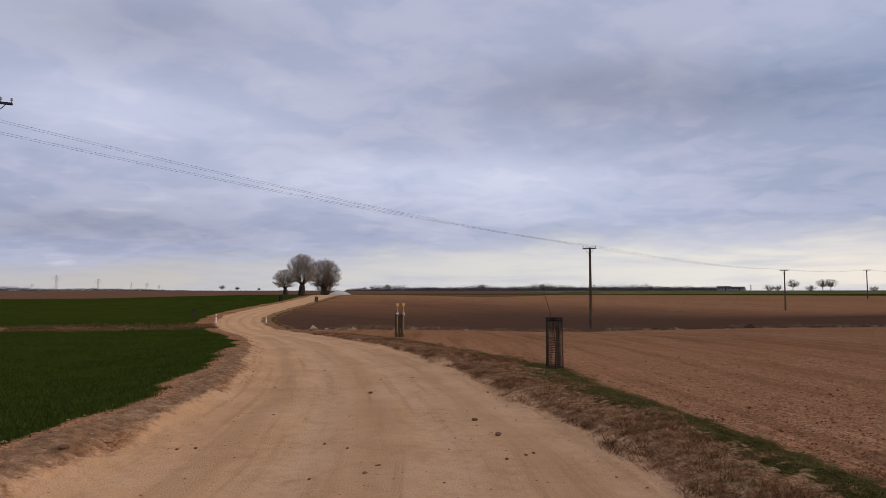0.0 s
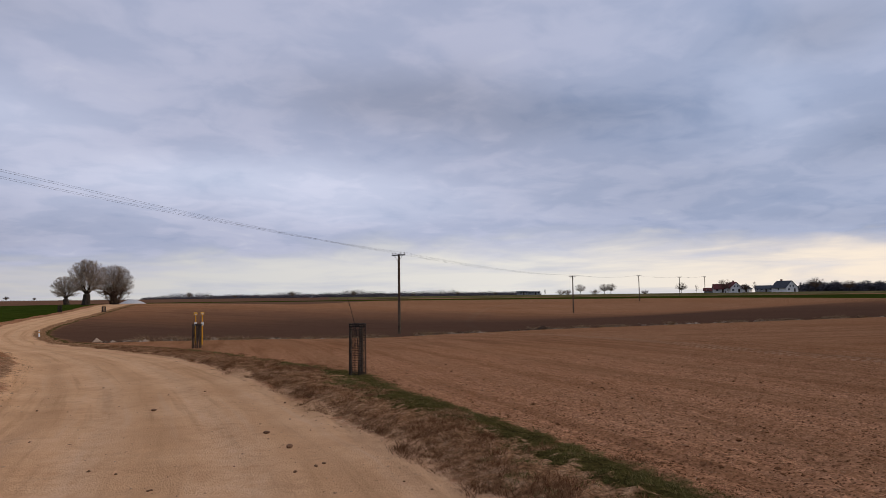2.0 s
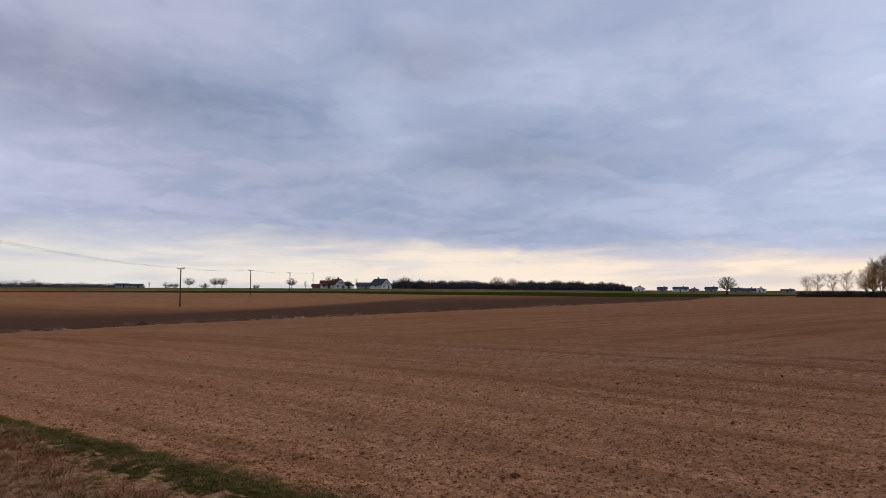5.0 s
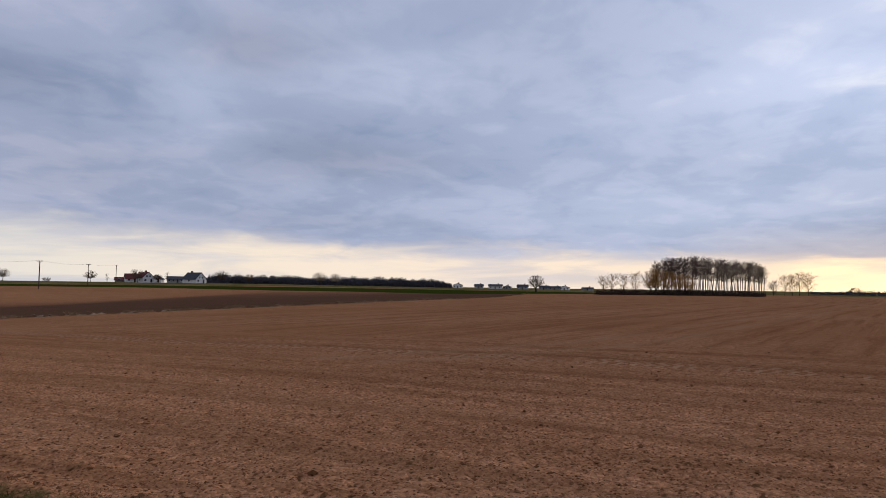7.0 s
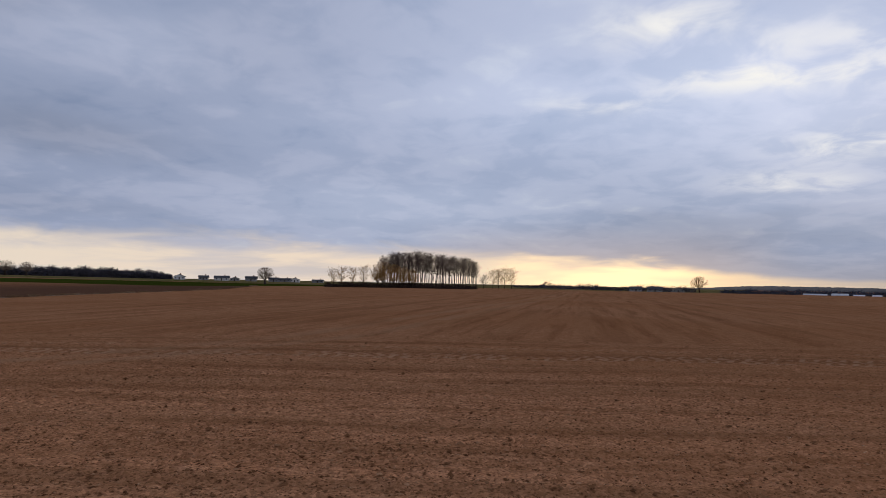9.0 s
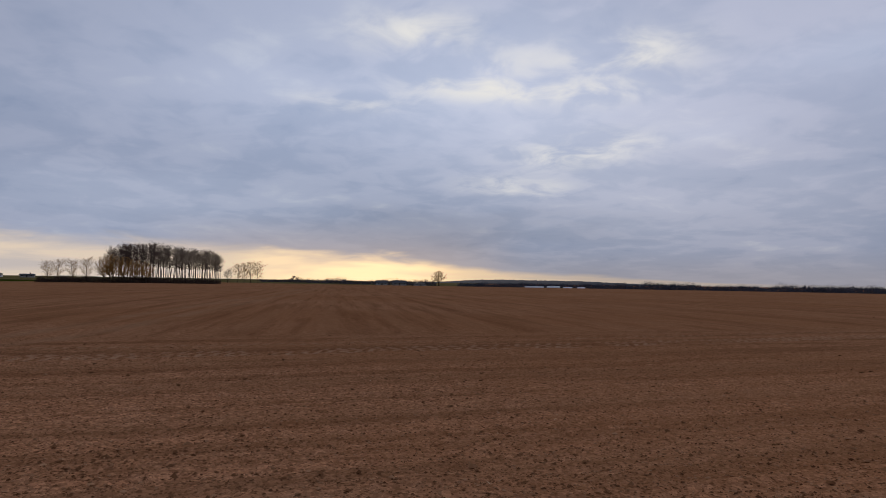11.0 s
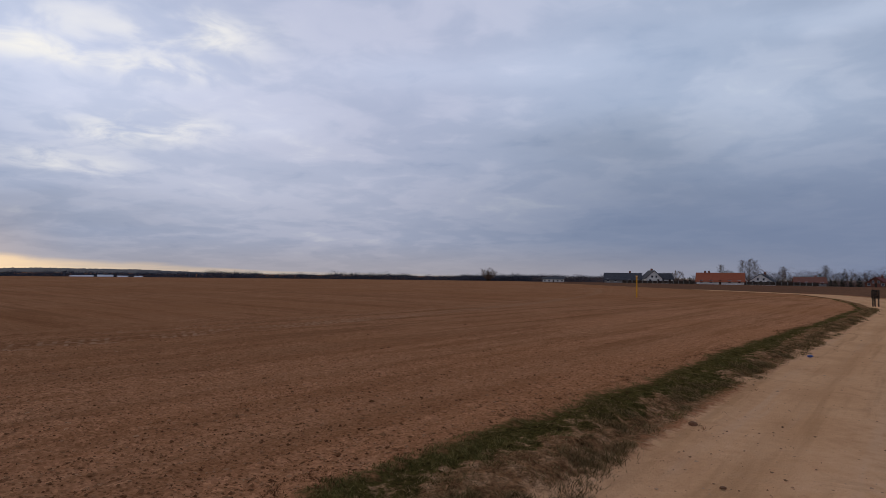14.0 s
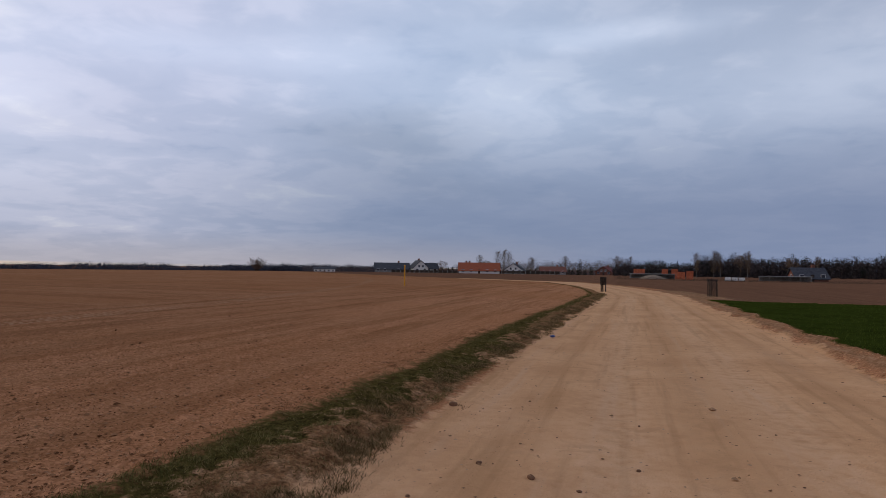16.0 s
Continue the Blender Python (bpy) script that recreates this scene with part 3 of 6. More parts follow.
    # sandy spoil of the west bank
    col = mixc(nt, mth(nt, "MULTIPLY", smooth(nt, attr("bank"), 0.0, 0.4), 0.9), soil, ramp(nt, n_small, [(0.3, (0.14, 0.075, 0.035)), (0.52, (0.32, 0.18, 0.094)), (0.68, (0.49, 0.30, 0.175))]))
    col = mixc(nt, mask("verge", 0.15, 0.9), col, straw)
    col = mixc(nt, mask("green", 0.12, 0.5), col, corn)
    col = mixc(nt, smooth(nt, mth(nt, "ADD", mth(nt, "ADD", attr("road"), 0.14), mth(nt, "MULTIPLY", mth(nt, "SUBTRACT", n_small, 0.5), 0.5)), -0.10, 0.10), col, sand)
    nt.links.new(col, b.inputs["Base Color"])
    clod = mth(nt, "MULTIPLY", lumps, mth(nt, "SUBTRACT", 1.0, mth(nt, "MAXIMUM", mask("road", 0.1, 0.2), mask("green", 0.1, 0.2)), clamp=True))
    bumped(nt, b, mth(nt, "ADD", mth(nt, "ADD", mth(nt, "MULTIPLY", n_small, 0.22), mth(nt, "MULTIPLY", n_grain, 0.3)), clod), 0.9, 0.085)
    return m


M_GROUND = ground_material()
M_BARK = simple("bark", (0.034, 0.026, 0.020), (0.080, 0.060, 0.045), 4.0, 0.95)
M_TWIG = simple("twigs", (0.075, 0.048, 0.032), (0.15, 0.10, 0.065), 1.0, 0.9, bump=0)
# golden willow twigs, their colour brightened for the low sun on them
M_TWIG_SUNLIT_GOLD = simple("sunlit_golden_twigs", (0.24, 0.125, 0.036), (0.36, 0.20, 0.062), 1.0, 0.9, bump=0)
M_POLE = simple("weathered_pole", (0.062, 0.042, 0.028), (0.14, 0.096, 0.064), 2.0, 0.9)
M_IRON = simple("dark_iron", (0.02, 0.02, 0.022), (0.05, 0.045, 0.04), 8.0, 0.6, 0.6)
M_PORCELAIN = simple("porcelain", (0.30, 0.28, 0.25), (0.45, 0.43, 0.40), 8.0, 0.3)
M_WIRE = simple("wire", (0.05, 0.05, 0.055), (0.09, 0.09, 0.095), 8.0, 0.5, 0.7, bump=0)


# ---------------------------------------------------------------- mesh helpers
def raw_mesh(name, verts, faces, mat, smooth_faces=False):
    me = bpy.data.meshes.new(name)
    me.from_pydata(np.asarray(verts).tolist(), [], np.asarray(faces).tolist() if isinstance(faces, np.ndarray) else faces)
    if smooth_faces:
        me.polygons.foreach_set("use_smooth", [True] * len(me.polygons))
    if mat:
        me.materials.append(mat)
    return me


def part(name, data, mat=None, parent=None, label=""):
    """One mesh object under a thing or a part. data: a bmesh, a mesh, or (verts, faces)."""
    if isinstance(data, bmesh.types.BMesh):
        me = bpy.data.meshes.new(name)
        data.to_mesh(me)
        data.free()
        me.materials.append(mat)
    elif isinstance(data, tuple):
        me = raw_mesh(name, data[0], data[1], mat)
    else:
        me = data
    ob = new(name, me)
    ob.parent = parent
    return tagged(ob, label) if label else ob


def thing(name, x, y, z, rz=0.0, label="", category="", group="", kind=""):
    ob = new(name)
    ob.empty_display_size = 0.2
    ob.matrix_basis = pose(x, y, z, 0, 0, rz)
    return tagged(ob, label, category, group, kind)


def box(bm, x0, x1, y0, y1, z0, z1, bevel=0.0):
    vs = [bm.verts.new(p) for p in ((x0, y0, z0), (x1, y0, z0), (x1, y1, z0), (x0, y1, z0), (x0, y0, z1), (x1, y0, z1), (x1, y1, z1), (x0, y1, z1))]
    fs = [bm.faces.new([vs[i] for i in f]) for f in ((0, 3, 2, 1), (4, 5, 6, 7), (0, 1, 5, 4), (1, 2, 6, 5), (2, 3, 7, 6), (3, 0, 4, 7))]
    if bevel:
        bmesh.ops.bevel(bm, geom=list({e for f in fs for e in f.edges}), offset=bevel, segments=1, affect="EDGES")
    return bm


def boxed(*a, bevel=0.0):
    return box(bmesh.new(), *a, bevel=bevel)


def tube(bm, p, q, r0, r1, sides=8, caps=True):
    """A tapered round bar from p to q."""
    p, q = Vector(p), Vector(q)
    turn = (q - p).to_track_quat("Z", "Y").to_matrix()
    rings = []
    for c, r in ((p, r0), (q, r1)):
        rings.append([bm.verts.new(c + turn @ Vector((math.cos(2 * math.pi * k / sides) * r, math.sin(2 * math.pi * k / sides) * r, 0))) for k in range(sides)])
    for k in range(sides):
        bm.faces.new((rings[0][k], rings[0][(k + 1) % sides], rings[1][(k + 1) % sides], rings[1][k]))
    if caps:
        bm.faces.new(rings[1])
        bm.faces.new(rings[0][::-1])
    return bm


def sticks(segs, sides=3):
    """Verts and faces of many thin tapered bars: rows of p, q, r0, r1."""
    s = np.asarray(segs, float)
    p, q, r0, r1 = s[:, 0:3], s[:, 3:6], s[:, 6:7], s[:, 7:8]
    d = q - p
    d = d / (np.linalg.norm(d, axis=1, keepdims=True) + 1e-9)
    ref = np.where(np.abs(d[:, 2:3]) > 0.9, [[1.0, 0, 0]], [[0, 0, 1.0]])
    u = np.cross(d, ref)
    u /= np.linalg.norm(u, axis=1, keepdims=True) + 1e-9
    v = np.cross(d, u)
    rings = []
    for c, r in ((p, r0), (q, r1)):
        for k in range(sides):
            a = 2 * math.pi * k / sides
            rings.append(c + r * (math.cos(a) * u + math.sin(a) * v))
    verts = np.stack(rings, 1).reshape(-1, 3)
    base = (np.arange(len(s)) * 2 * sides)[:, None]
    faces = np.concatenate([base + np.array([[k, (k + 1) % sides, sides + (k + 1) % sides, sides + k]]) for k in range(sides)], 0)
    return verts, faces


def stem(segs, sides=8):
    """Verts and faces of a trunk: bars that follow on from one another share their rings."""
    verts, faces, last = [], [], None
    for s in segs:
        p, q = Vector(s[0:3]), Vector(s[3:6])
        turn = (q - p).to_track_quat("Z", "Y").to_matrix()
        if last is None or (last[0] - p).length > 1e-5:
            start = len(verts)
            verts += [p + turn @ Vector((math.cos(2 * math.pi * k / sides) * s[6], math.sin(2 * math.pi * k / sides) * s[6], 0)) for k in range(sides)]
        else:
            start = last[1]
        end = len(verts)
        verts += [q + turn @ Vector((math.cos(2 * math.pi * k / sides) * s[7], math.sin(2 * math.pi * k / sides) * s[7], 0)) for k in range(sides)]
        faces += [(start + k, start + (k + 1) % sides, end + (k + 1) % sides, end + k) for k in range(sides)]
        last = (q, end)
    return np.array([tuple(v) for v in verts]), faces


# ---------------------------------------------------------------- ground sheet
def build_ground():
    az = np.concatenate([np.arange(-214.0, 48.0, 0.34), np.arange(48.0, 146.0, 3.0)])
    rr = [0.001, 0.3, 0.6, 1.1, 1.7, 2.3, 2.9, 3.4, 3.8]
    while rr[-1] < 330:
        rr.append(rr[-1] * 1.0145)
    while rr[-1] < 4600:
        rr.append(rr[-1] * 1.07)
    rr = np.array(rr)
    a = np.radians(az)[None, :]
    x = -np.sin(a) * rr[:, None]
    y = np.cos(a) * rr[:, None]
    q = zones(x, y)
    z = land(x, y) + relief(x, y, q)
    nr, na = x.shape
    verts = np.stack([x, y, z], -1).reshape(-1, 3)
    i, j = np.meshgrid(np.arange(nr - 1), np.arange(na), indexing="ij")
    jn = (j + 1) % na
    quads = np.stack([i * na + j, (i + 1) * na + j, (i + 1) * na + jn, i * na + jn], -1).reshape(-1, 4)
    bank = np.where(q["west"], np.minimum(np.minimum(q["out"], -q["green"]), 2.6 - q["out"]), -3.0)
    bank = np.where((np.hypot(x, y) < 60) & (y < 27), bank, -3.0)
    fields = dict(road=q["road"], lat=q["lat"], green=q["green"], dark=q["dark"], verge=q["verge"], bank=bank, turf=q["turf"], tram=q["tram"], southwest=q["southwest"], far=q["far"], ditch=q["ditch"], beyond=q["beyond"])
    kind = np.zeros(verts.shape[0], int)
    kind[(q["green"] > 0).ravel() & q["west"].ravel()] = 1
    kind[(q["road"] > 0).ravel()] = 2
    fk = kind[quads].max(1)
    for k, (name, label, cat) in enumerate((("ground", "brown ploughed fields with crumbly soil and grassy verges", "field"),
                                            ("ground_corn", "dark green field of young corn beside the road", "field"),
                                            ("road", "pale sandy dirt road with wheel ruts and loose stones", "road"))):
        f = quads[fk == k]
        used, inv = np.unique(f, return_inverse=True)
        me = bpy.data.meshes.new(name)
        v = verts[used]
        f = inv.reshape(-1, 4)
        me.vertices.add(len(v))
        me.vertices.foreach_set("co", v.ravel())
        me.loops.add(f.size)
        me.loops.foreach_set("vertex_index", f.ravel())
        me.polygons.add(len(f))
        me.polygons.foreach_set("loop_start", np.arange(len(f)) * 4)
        me.polygons.foreach_set("use_smooth", np.ones(len(f), bool))
        me.update(calc_edges=True)
        for n, val in fields.items():
            at = me.attributes.new(n, "FLOAT", "POINT")
            at.data.foreach_set("value", val.ravel()[used].astype(np.float32))
        me.materials.append(M_GROUND)
        tagged(new(name, me), label, cat, kind="structure")


build_ground()

# ---------------------------------------------------------------- power line
def utility_pole(x, y, top, label, arms=1.5, base=None, rz=43.0):
    z = land_z(x, y) if base is None else base
    h = top - z
    ob = thing("utility_pole", x, y, z, rz, label, "utility pole", "poles of the power line")
    bm = bmesh.new()
    tube(bm, (0, 0, -0.5), (0, 0, h), 0.16, 0.105, 10)
    part("post", bm, M_POLE, ob)
    part("crossarm", boxed(-arms / 2, arms / 2, -0.14, -0.04, h - 0.16, h - 0.05, bevel=0.012), M_IRON, ob)
    bm = bmesh.new()
    for sx in (-1, 1):
        tube(bm, (0, -0.10, h - 0.75), (sx * arms * 0.33, -0.10, h - 0.15), 0.018, 0.018, 5)
    part("brace", bm, M_IRON, ob)
    for k in (-0.47, -0.2, 0.2, 0.47):
        bm = bmesh.new()
        tube(bm, (k * arms, -0.09, h - 0.05), (k * arms, -0.09, h + 0.03), 0.015, 0.015, 6)
        tube(bm, (k * arms, -0.09, h + 0.03), (k * arms, -0.09, h + 0.08), 0.055, 0.06, 8)
        tube(bm, (k * arms, -0.09, h + 0.08), (k * arms, -0.09, h + 0.15), 0.035, 0.045, 8)
        part("insulator", bm, M_PORCELAIN, ob)
    return ob


POLES = []
for paz, pd, ptop in ((32.65, 35.0, 10.05), (-14.0, 67.0, 6.0), (-28.7, 137.0, 5.6), (-34.05, 204.0, 7.2), (-37.2, 272.0, 8.2), (-39.1, 340.0, 9.8)):
    px, py = polar(paz, pd)
    POLES.append((px, py, ptop))
    utility_pole(px, py, ptop, "tall dark wooden pole with an iron crossarm standing in the field", rz=-46.0 if paz < 30 else 28.0)


def wires():
    arm = Vector((math.cos(radians(-46)), math.sin(radians(-46)), 0))
    for n, (a, b) in enumerate(zip(POLES[:-1], POLES[1:])):
        for k in (-0.47, -0.2, 0.2, 0.47):
            p, q = Vector(a) + arm * k * 1.5, Vector(b) + arm * k * 1.5
            p.z += 0.13 if n else (-0.72 if k < 0 else -1.48)
            q.z += 0.13
            sag = 0.42 if n == 0 else 0.55
            cv = bpy.data.curves.new("wire", "CURVE")
            cv.dimensions, cv.bevel_depth, cv.bevel_resolution = "3D", 0.0048, 1
            sp = cv.splines.new("POLY")
            sp.points.add(20)
            for i, pt in enumerate(sp.points):
                t = i / 20
                c = p.lerp(q, t)
                pt.co = (c.x, c.y, c.z - 4 * sag * t * (1 - t), 1)
            cv.materials.append(M_WIRE)
            ob = new("power_wire", cv)
            tagged(ob, "thin dark overhead wire sagging between the poles", "wire", "wires of the power line")


wires()


# ---------------------------------------------------------------- trees
def bend(rng, p, d, length, r0, r1, n, wander, lift=0.0):
    """A wandering branch: its segments, and points along it with directions."""
    segs, pts = [], []
    p, d = np.array(p, float), np.array(d, float)
    for i in range(n):
        d = d + rng.normal(0, wander, 3)
        d[2] += lift
        d /= np.linalg.norm(d)
        q = p + d * length / n
        a, b = r0 + (r1 - r0) * i / n, r0 + (r1 - r0) * (i + 1) / n
        segs.append((*p, *q, a, b))
        pts.append((q, d.copy(), b))
        p = q
    return segs, pts


def off(rng, d, spread, up=0.0):
    v = np.asarray(d) + rng.normal(0, spread, 3)
    v[2] += up
    return v / np.linalg.norm(v)


def pollard(seed, h, spread, dense=1.0, trunk_r=0.42, thick=1.0, bole=0.22, far=False):
    """A pollard willow: a thick short trunk with a swollen head and a full round dome of fine rods."""
    rng = np.random.default_rng(seed)
    th = h * bole
    trunk, pts = bend(rng, (0, 0, -0.3), (rng.normal(0, .07), rng.normal(0, .07), 1), th + 0.3, trunk_r * 1.25, trunk_r * 0.95, 4, 0.05)
    head = pts[-1][0]
    trunk.append((*head, *(head + np.array([0, 0, 0.4])), trunk_r * 1.1, trunk_r * 0.5))
    crown, starts = [], []
    for k in range(9):   # a few heavy arms that the rods spring from
        a = 2 * math.pi * (k + rng.random()) / 9
        lean = rng.uniform(0.5, 1.2)
        sg, ps = bend(rng, head + np.array([0, 0, 0.1]), (math.cos(a) * lean, math.sin(a) * lean, 1.0), h * rng.uniform(0.20, 0.32), trunk_r * 0.36, trunk_r * 0.14, 3, 0.12, 0.03)
        trunk += sg
        starts += [q[0] for q in ps]
    starts = np.array(starts + [head + np.array([0, 0, 0.3])] * 4)
    mid = np.array([head[0], head[1], th + (h - th) * 0.47])
    semi = np.array([spread, spread, (h - th) * 0.53])
    for _ in range(int(230 * dense)):
        v = rng.normal(0, 1, 3)
        v /= np.linalg.norm(v)
        if v[2] < -0.75:
            v[2] = -v[2]
        bumpy = 1 + 0.06 * math.sin(3 * math.atan2(v[1], v[0]) + seed) + 0.05 * math.sin(5 * math.atan2(v[1], v[0]) + 4 * v[2] + 2 * seed)
        tip = mid + v * semi * rng.uniform(0.86, 1.03) * bumpy
        near = starts[np.argsort(np.linalg.norm(starts - (tip * 0.35 + head * 0.65), axis=1))[rng.integers(0, 5)]]
        ln = np.linalg.norm(tip - near)
        d0 = (tip - near) / ln + np.array([0, 0, 0.30])
        segs, ps = bend(rng, near, d0, ln * 1.02, 0.024, 0.007, 3 if far else 5, 0.05, -0.07)
        crown += segs
        for q, d, r in ps[1:]:
            if far:   # a plainer crown for trees on the horizon
                for _ in range(2):
                    crown += bend(rng, q, off(rng, d, 0.40, 0.03), ln * rng.uniform(0.14, 0.30), 0.009, 0.006, 1, 0.1)[0]
                continue
            for _ in range(3):
                sg, p2 = bend(rng, q, off(rng, d, 0.36, 0.03), ln * rng.uniform(0.12, 0.26), 0.009, 0.006, 2, 0.12, 0.0)
                crown += sg
                crown += bend(rng, p2[0][0], off(rng, p2[0][1], 0.5, 0.05), ln * rng.uniform(0.08, 0.16), 0.008, 0.005, 1, 0.1)[0]
    c = np.array(crown)
    c[:, 6:8] *= thick
    for k in (0, 3):   # keep the dome's outline round, as it is after cutting
        w = (c[:, k:k + 3] - mid) / semi
        r = np.linalg.norm(w, axis=1, keepdims=True)
        lim = 0.86 + 0.26 * rng.random((len(c), 1)) ** 0.9
        c[:, k:k + 3] = np.where(r > lim, mid + w / r * lim * semi, c[:, k:k + 3])
    return trunk, c


def slender(seed, h, width=0.22, first=0.3, n=36, trunk_r=0.15, twig_r=0.012, rise=0.5, fine=3):
    """A tall slim tree such as an alder or a birch, in bare twigs."""
    rng = np.random.default_rng(seed)
    trunk, pts = bend(rng, (0, 0, -0.3), (rng.normal(0, .03), rng.normal(0, .03), 1), h + 0.3, trunk_r, 0.02, 9, 0.025)
    crown = []
    for i in range(n):
        t = first + (1 - first) * (i + rng.random()) / n
        k = min(8, int(t * 9))
        p0 = np.array(trunk[k][0:3])
        p1 = np.array(trunk[k][3:6])
        p = p0 + (p1 - p0) * (t * 9 - k)
        ln = h * width * (0.22 + 1.0 * math.sin(math.pi * min(1, max(0, (t - first) / (1 - first) * 0.86 + 0.10))) ** 0.8) * rng.uniform(0.6, 1.1)
        a = rng.uniform(0, 2 * math.pi)
        segs, ps = bend(rng, p, (math.cos(a), math.sin(a), rng.uniform(rise, rise + 0.6)), ln, 0.035 * h / 12, twig_r, 3, 0.14, 0.04)
        crown += segs
        for q, d, r in ps:
            for _ in range(fine):
                crown += bend(rng, q, off(rng, d, 0.75, 0.0), ln * rng.uniform(0.18, 0.45), twig_r * 1.2, twig_r * 0.7, 1, 0.1)[0]
    return trunk, crown


def broad(seed, h, spread=1.0, levels=4, trunk_r=0.25, twig_r=0.014):
    """A round-headed tree, forking again and again."""
    rng = np.random.default_rng(seed)
    trunk, pts = bend(rng, (0, 0, -0.3), (rng.normal(0, .05), rng.normal(0, .05), 1), h * 0.26 + 0.3, trunk_r, trunk_r * 0.7, 3, 0.05)
    crown = []
    tips = [(pts[-1][0], pts[-1][1], trunk_r * 0.6, h * 0.24)]
    for lv in range(levels):
        nxt = []
        for p, d, r, ln in tips:
            for _ in range(4 if lv == 0 else 3):
                dd = off(rng, d, 0.48 * spread, 0.10)
                segs, ps = bend(rng, p, dd, ln * rng.uniform(0.75, 1.15), r, max(twig_r, r * 0.6), 2, 0.10, 0.02)
                crown += segs
                nxt.append((ps[-1][0], ps[-1][1], max(twig_r, r * 0.6), ln * 0.76))
                if lv >= 1:
                    crown += bend(rng, ps[0][0], off(rng, dd, 0.8, 0.1), ln * 0.6, twig_r * 1.3, twig_r * 0.7, 2, 0.2)[0]
        tips = nxt
    for p, d, r, ln in tips:
        for _ in range(3):
            crown += bend(rng, p, off(rng, d, 0.6, 0.05), ln * 0.7, twig_r, twig_r * 0.6, 1, 0.1)[0]
    return trunk, crown


def thicket(seed, h, spread, stems=40, twig_r=0.014):
    """A many-stemmed bush."""
    rng = np.random.default_rng(seed)
    trunk, crown = [], []
    for _ in range(stems):
        a, lean = rng.uniform(0, 2 * math.pi), rng.uniform(0, 1.0) ** 0.7
        segs, ps = bend(rng, (math.cos(a) * 0.25, math.sin(a) * 0.25, -0.2), (math.cos(a) * lean * spread / h * 1.3, math.sin(a) * lean * spread / h * 1.3, 1), h * rng.uniform(0.7, 1.0), 0.05, twig_r, 4, 0.10)
        trunk += segs[:1]
        crown += segs[1:]
        for q, d, r in ps[1:]:
            for _ in range(5):
                crown += bend(rng, q, off(rng, d, 0.5, 0.1), h * rng.uniform(0.12, 0.28), twig_r, twig_r * 0.7, 2, 0.15)[0]
    return trunk, crown


# M_FAR_TWIG, M_FAR_DARK, M_HAZE and M_BLUE_WOOD hold distance haze in their base colour
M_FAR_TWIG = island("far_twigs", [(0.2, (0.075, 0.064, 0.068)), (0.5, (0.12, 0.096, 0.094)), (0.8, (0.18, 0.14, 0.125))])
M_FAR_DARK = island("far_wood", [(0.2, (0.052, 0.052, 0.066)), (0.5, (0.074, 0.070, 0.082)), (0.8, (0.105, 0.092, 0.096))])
M_FAR_BROWN = island("bare_wood", [(0.2, (0.022, 0.020, 0.021)), (0.5, (0.042, 0.035, 0.034)), (0.8, (0.080, 0.062, 0.058))])
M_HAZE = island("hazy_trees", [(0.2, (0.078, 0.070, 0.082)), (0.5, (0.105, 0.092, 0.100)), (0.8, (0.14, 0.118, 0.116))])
M_BLUE_WOOD = island("hazed_far_wood", [(0.2, (0.038, 0.044, 0.062)), (0.5, (0.054, 0.060, 0.080)), (0.8, (0.078, 0.080, 0.098))])
M_SCRUB = island("brown_scrub", [(0.2, (0.028, 0.020, 0.016)), (0.5, (0.052, 0.035, 0.027)), (0.8, (0.085, 0.058, 0.042))])
M_NEEDLE = island("needles", [(0.2, (0.010, 0.014, 0.010)), (0.5, (0.017, 0.024, 0.016)), (0.8, (0.032, 0.036, 0.024))])
M_WILLOW = simple("willow_rods", (0.22, 0.165, 0.12), (0.36, 0.28, 0.21), 1.0, 0.9, bump=0)
M_BIRCH = simple("pale_bark", (0.10, 0.088, 0.078), (0.22, 0.20, 0.18), 3.0, 0.9)


def tree(kind, az, d, label, made, twig=None, bark=None, rz=0.0, z=None, group="", name="tree", category="tree", scale=1.0):
    """Stand a tree, given as trunk and crown segments, on the land."""
    x, y = polar(az, d)
    ob = thing(name, x, y, land_z(x, y) if z is None else z, rz, label, category, group)
    ob.scale = (scale,) * 3
    part("trunk", stem(made[0], 9), bark or M_BARK, ob)
    part("crown", sticks(made[1]), twig or (M_WILLOW if kind == "pollard" else M_TWIG), ob)
    return ob


# three pollard willows where the road runs out of sight
tree("pollard", 10.25, 113, "large bare pollard willow with a thick trunk beside the road", pollard(3, 6.6, 2.75, 1.25, 0.50, 1.0, 0.24))
tree("pollard", 8.30, 116, "bare pollard willow with a dense dark dome of rods", pollard(5, 5.9, 2.85, 1.35, 0.62, 1.0, 0.14))
tree("pollard", 11.45, 128, "smaller bare pollard willow behind its neighbours", pollard(8, 4.6, 2.35, 0.8, 0.42, 1.1, 0.2))
_wb = thicket(77, 2.6, 1.7, 50, 0.014)
tree("thicket", 8.25, 115, "tangle of dark suckers round the foot of a willow", _wb, name="bush", category="bush")
# single pollards across the field
tree("pollard", -73.0, 262, "lone bare pollard willow at the field's edge", pollard(11, 6.5, 3.3, 0.6, 0.40, 1.4))
tree("pollard", -54.7, 425, "old bare pollard willow before the wood", pollard(12, 8.0, 5.0, 0.7, 0.6, 2.4, far=True))
tree("pollard", -55.95, 425, "old bare pollard willow before the wood", pollard(13, 7.4, 4.2, 0.7, 0.55, 2.4, far=True))
tree("pollard", -108.8, 292, "lone round-headed bare tree at the far edge of the ploughed field", pollard(21, 6.6, 3.5, 0.45, 0.26, 1.3), twig=M_TWIG_SUNLIT_GOLD)
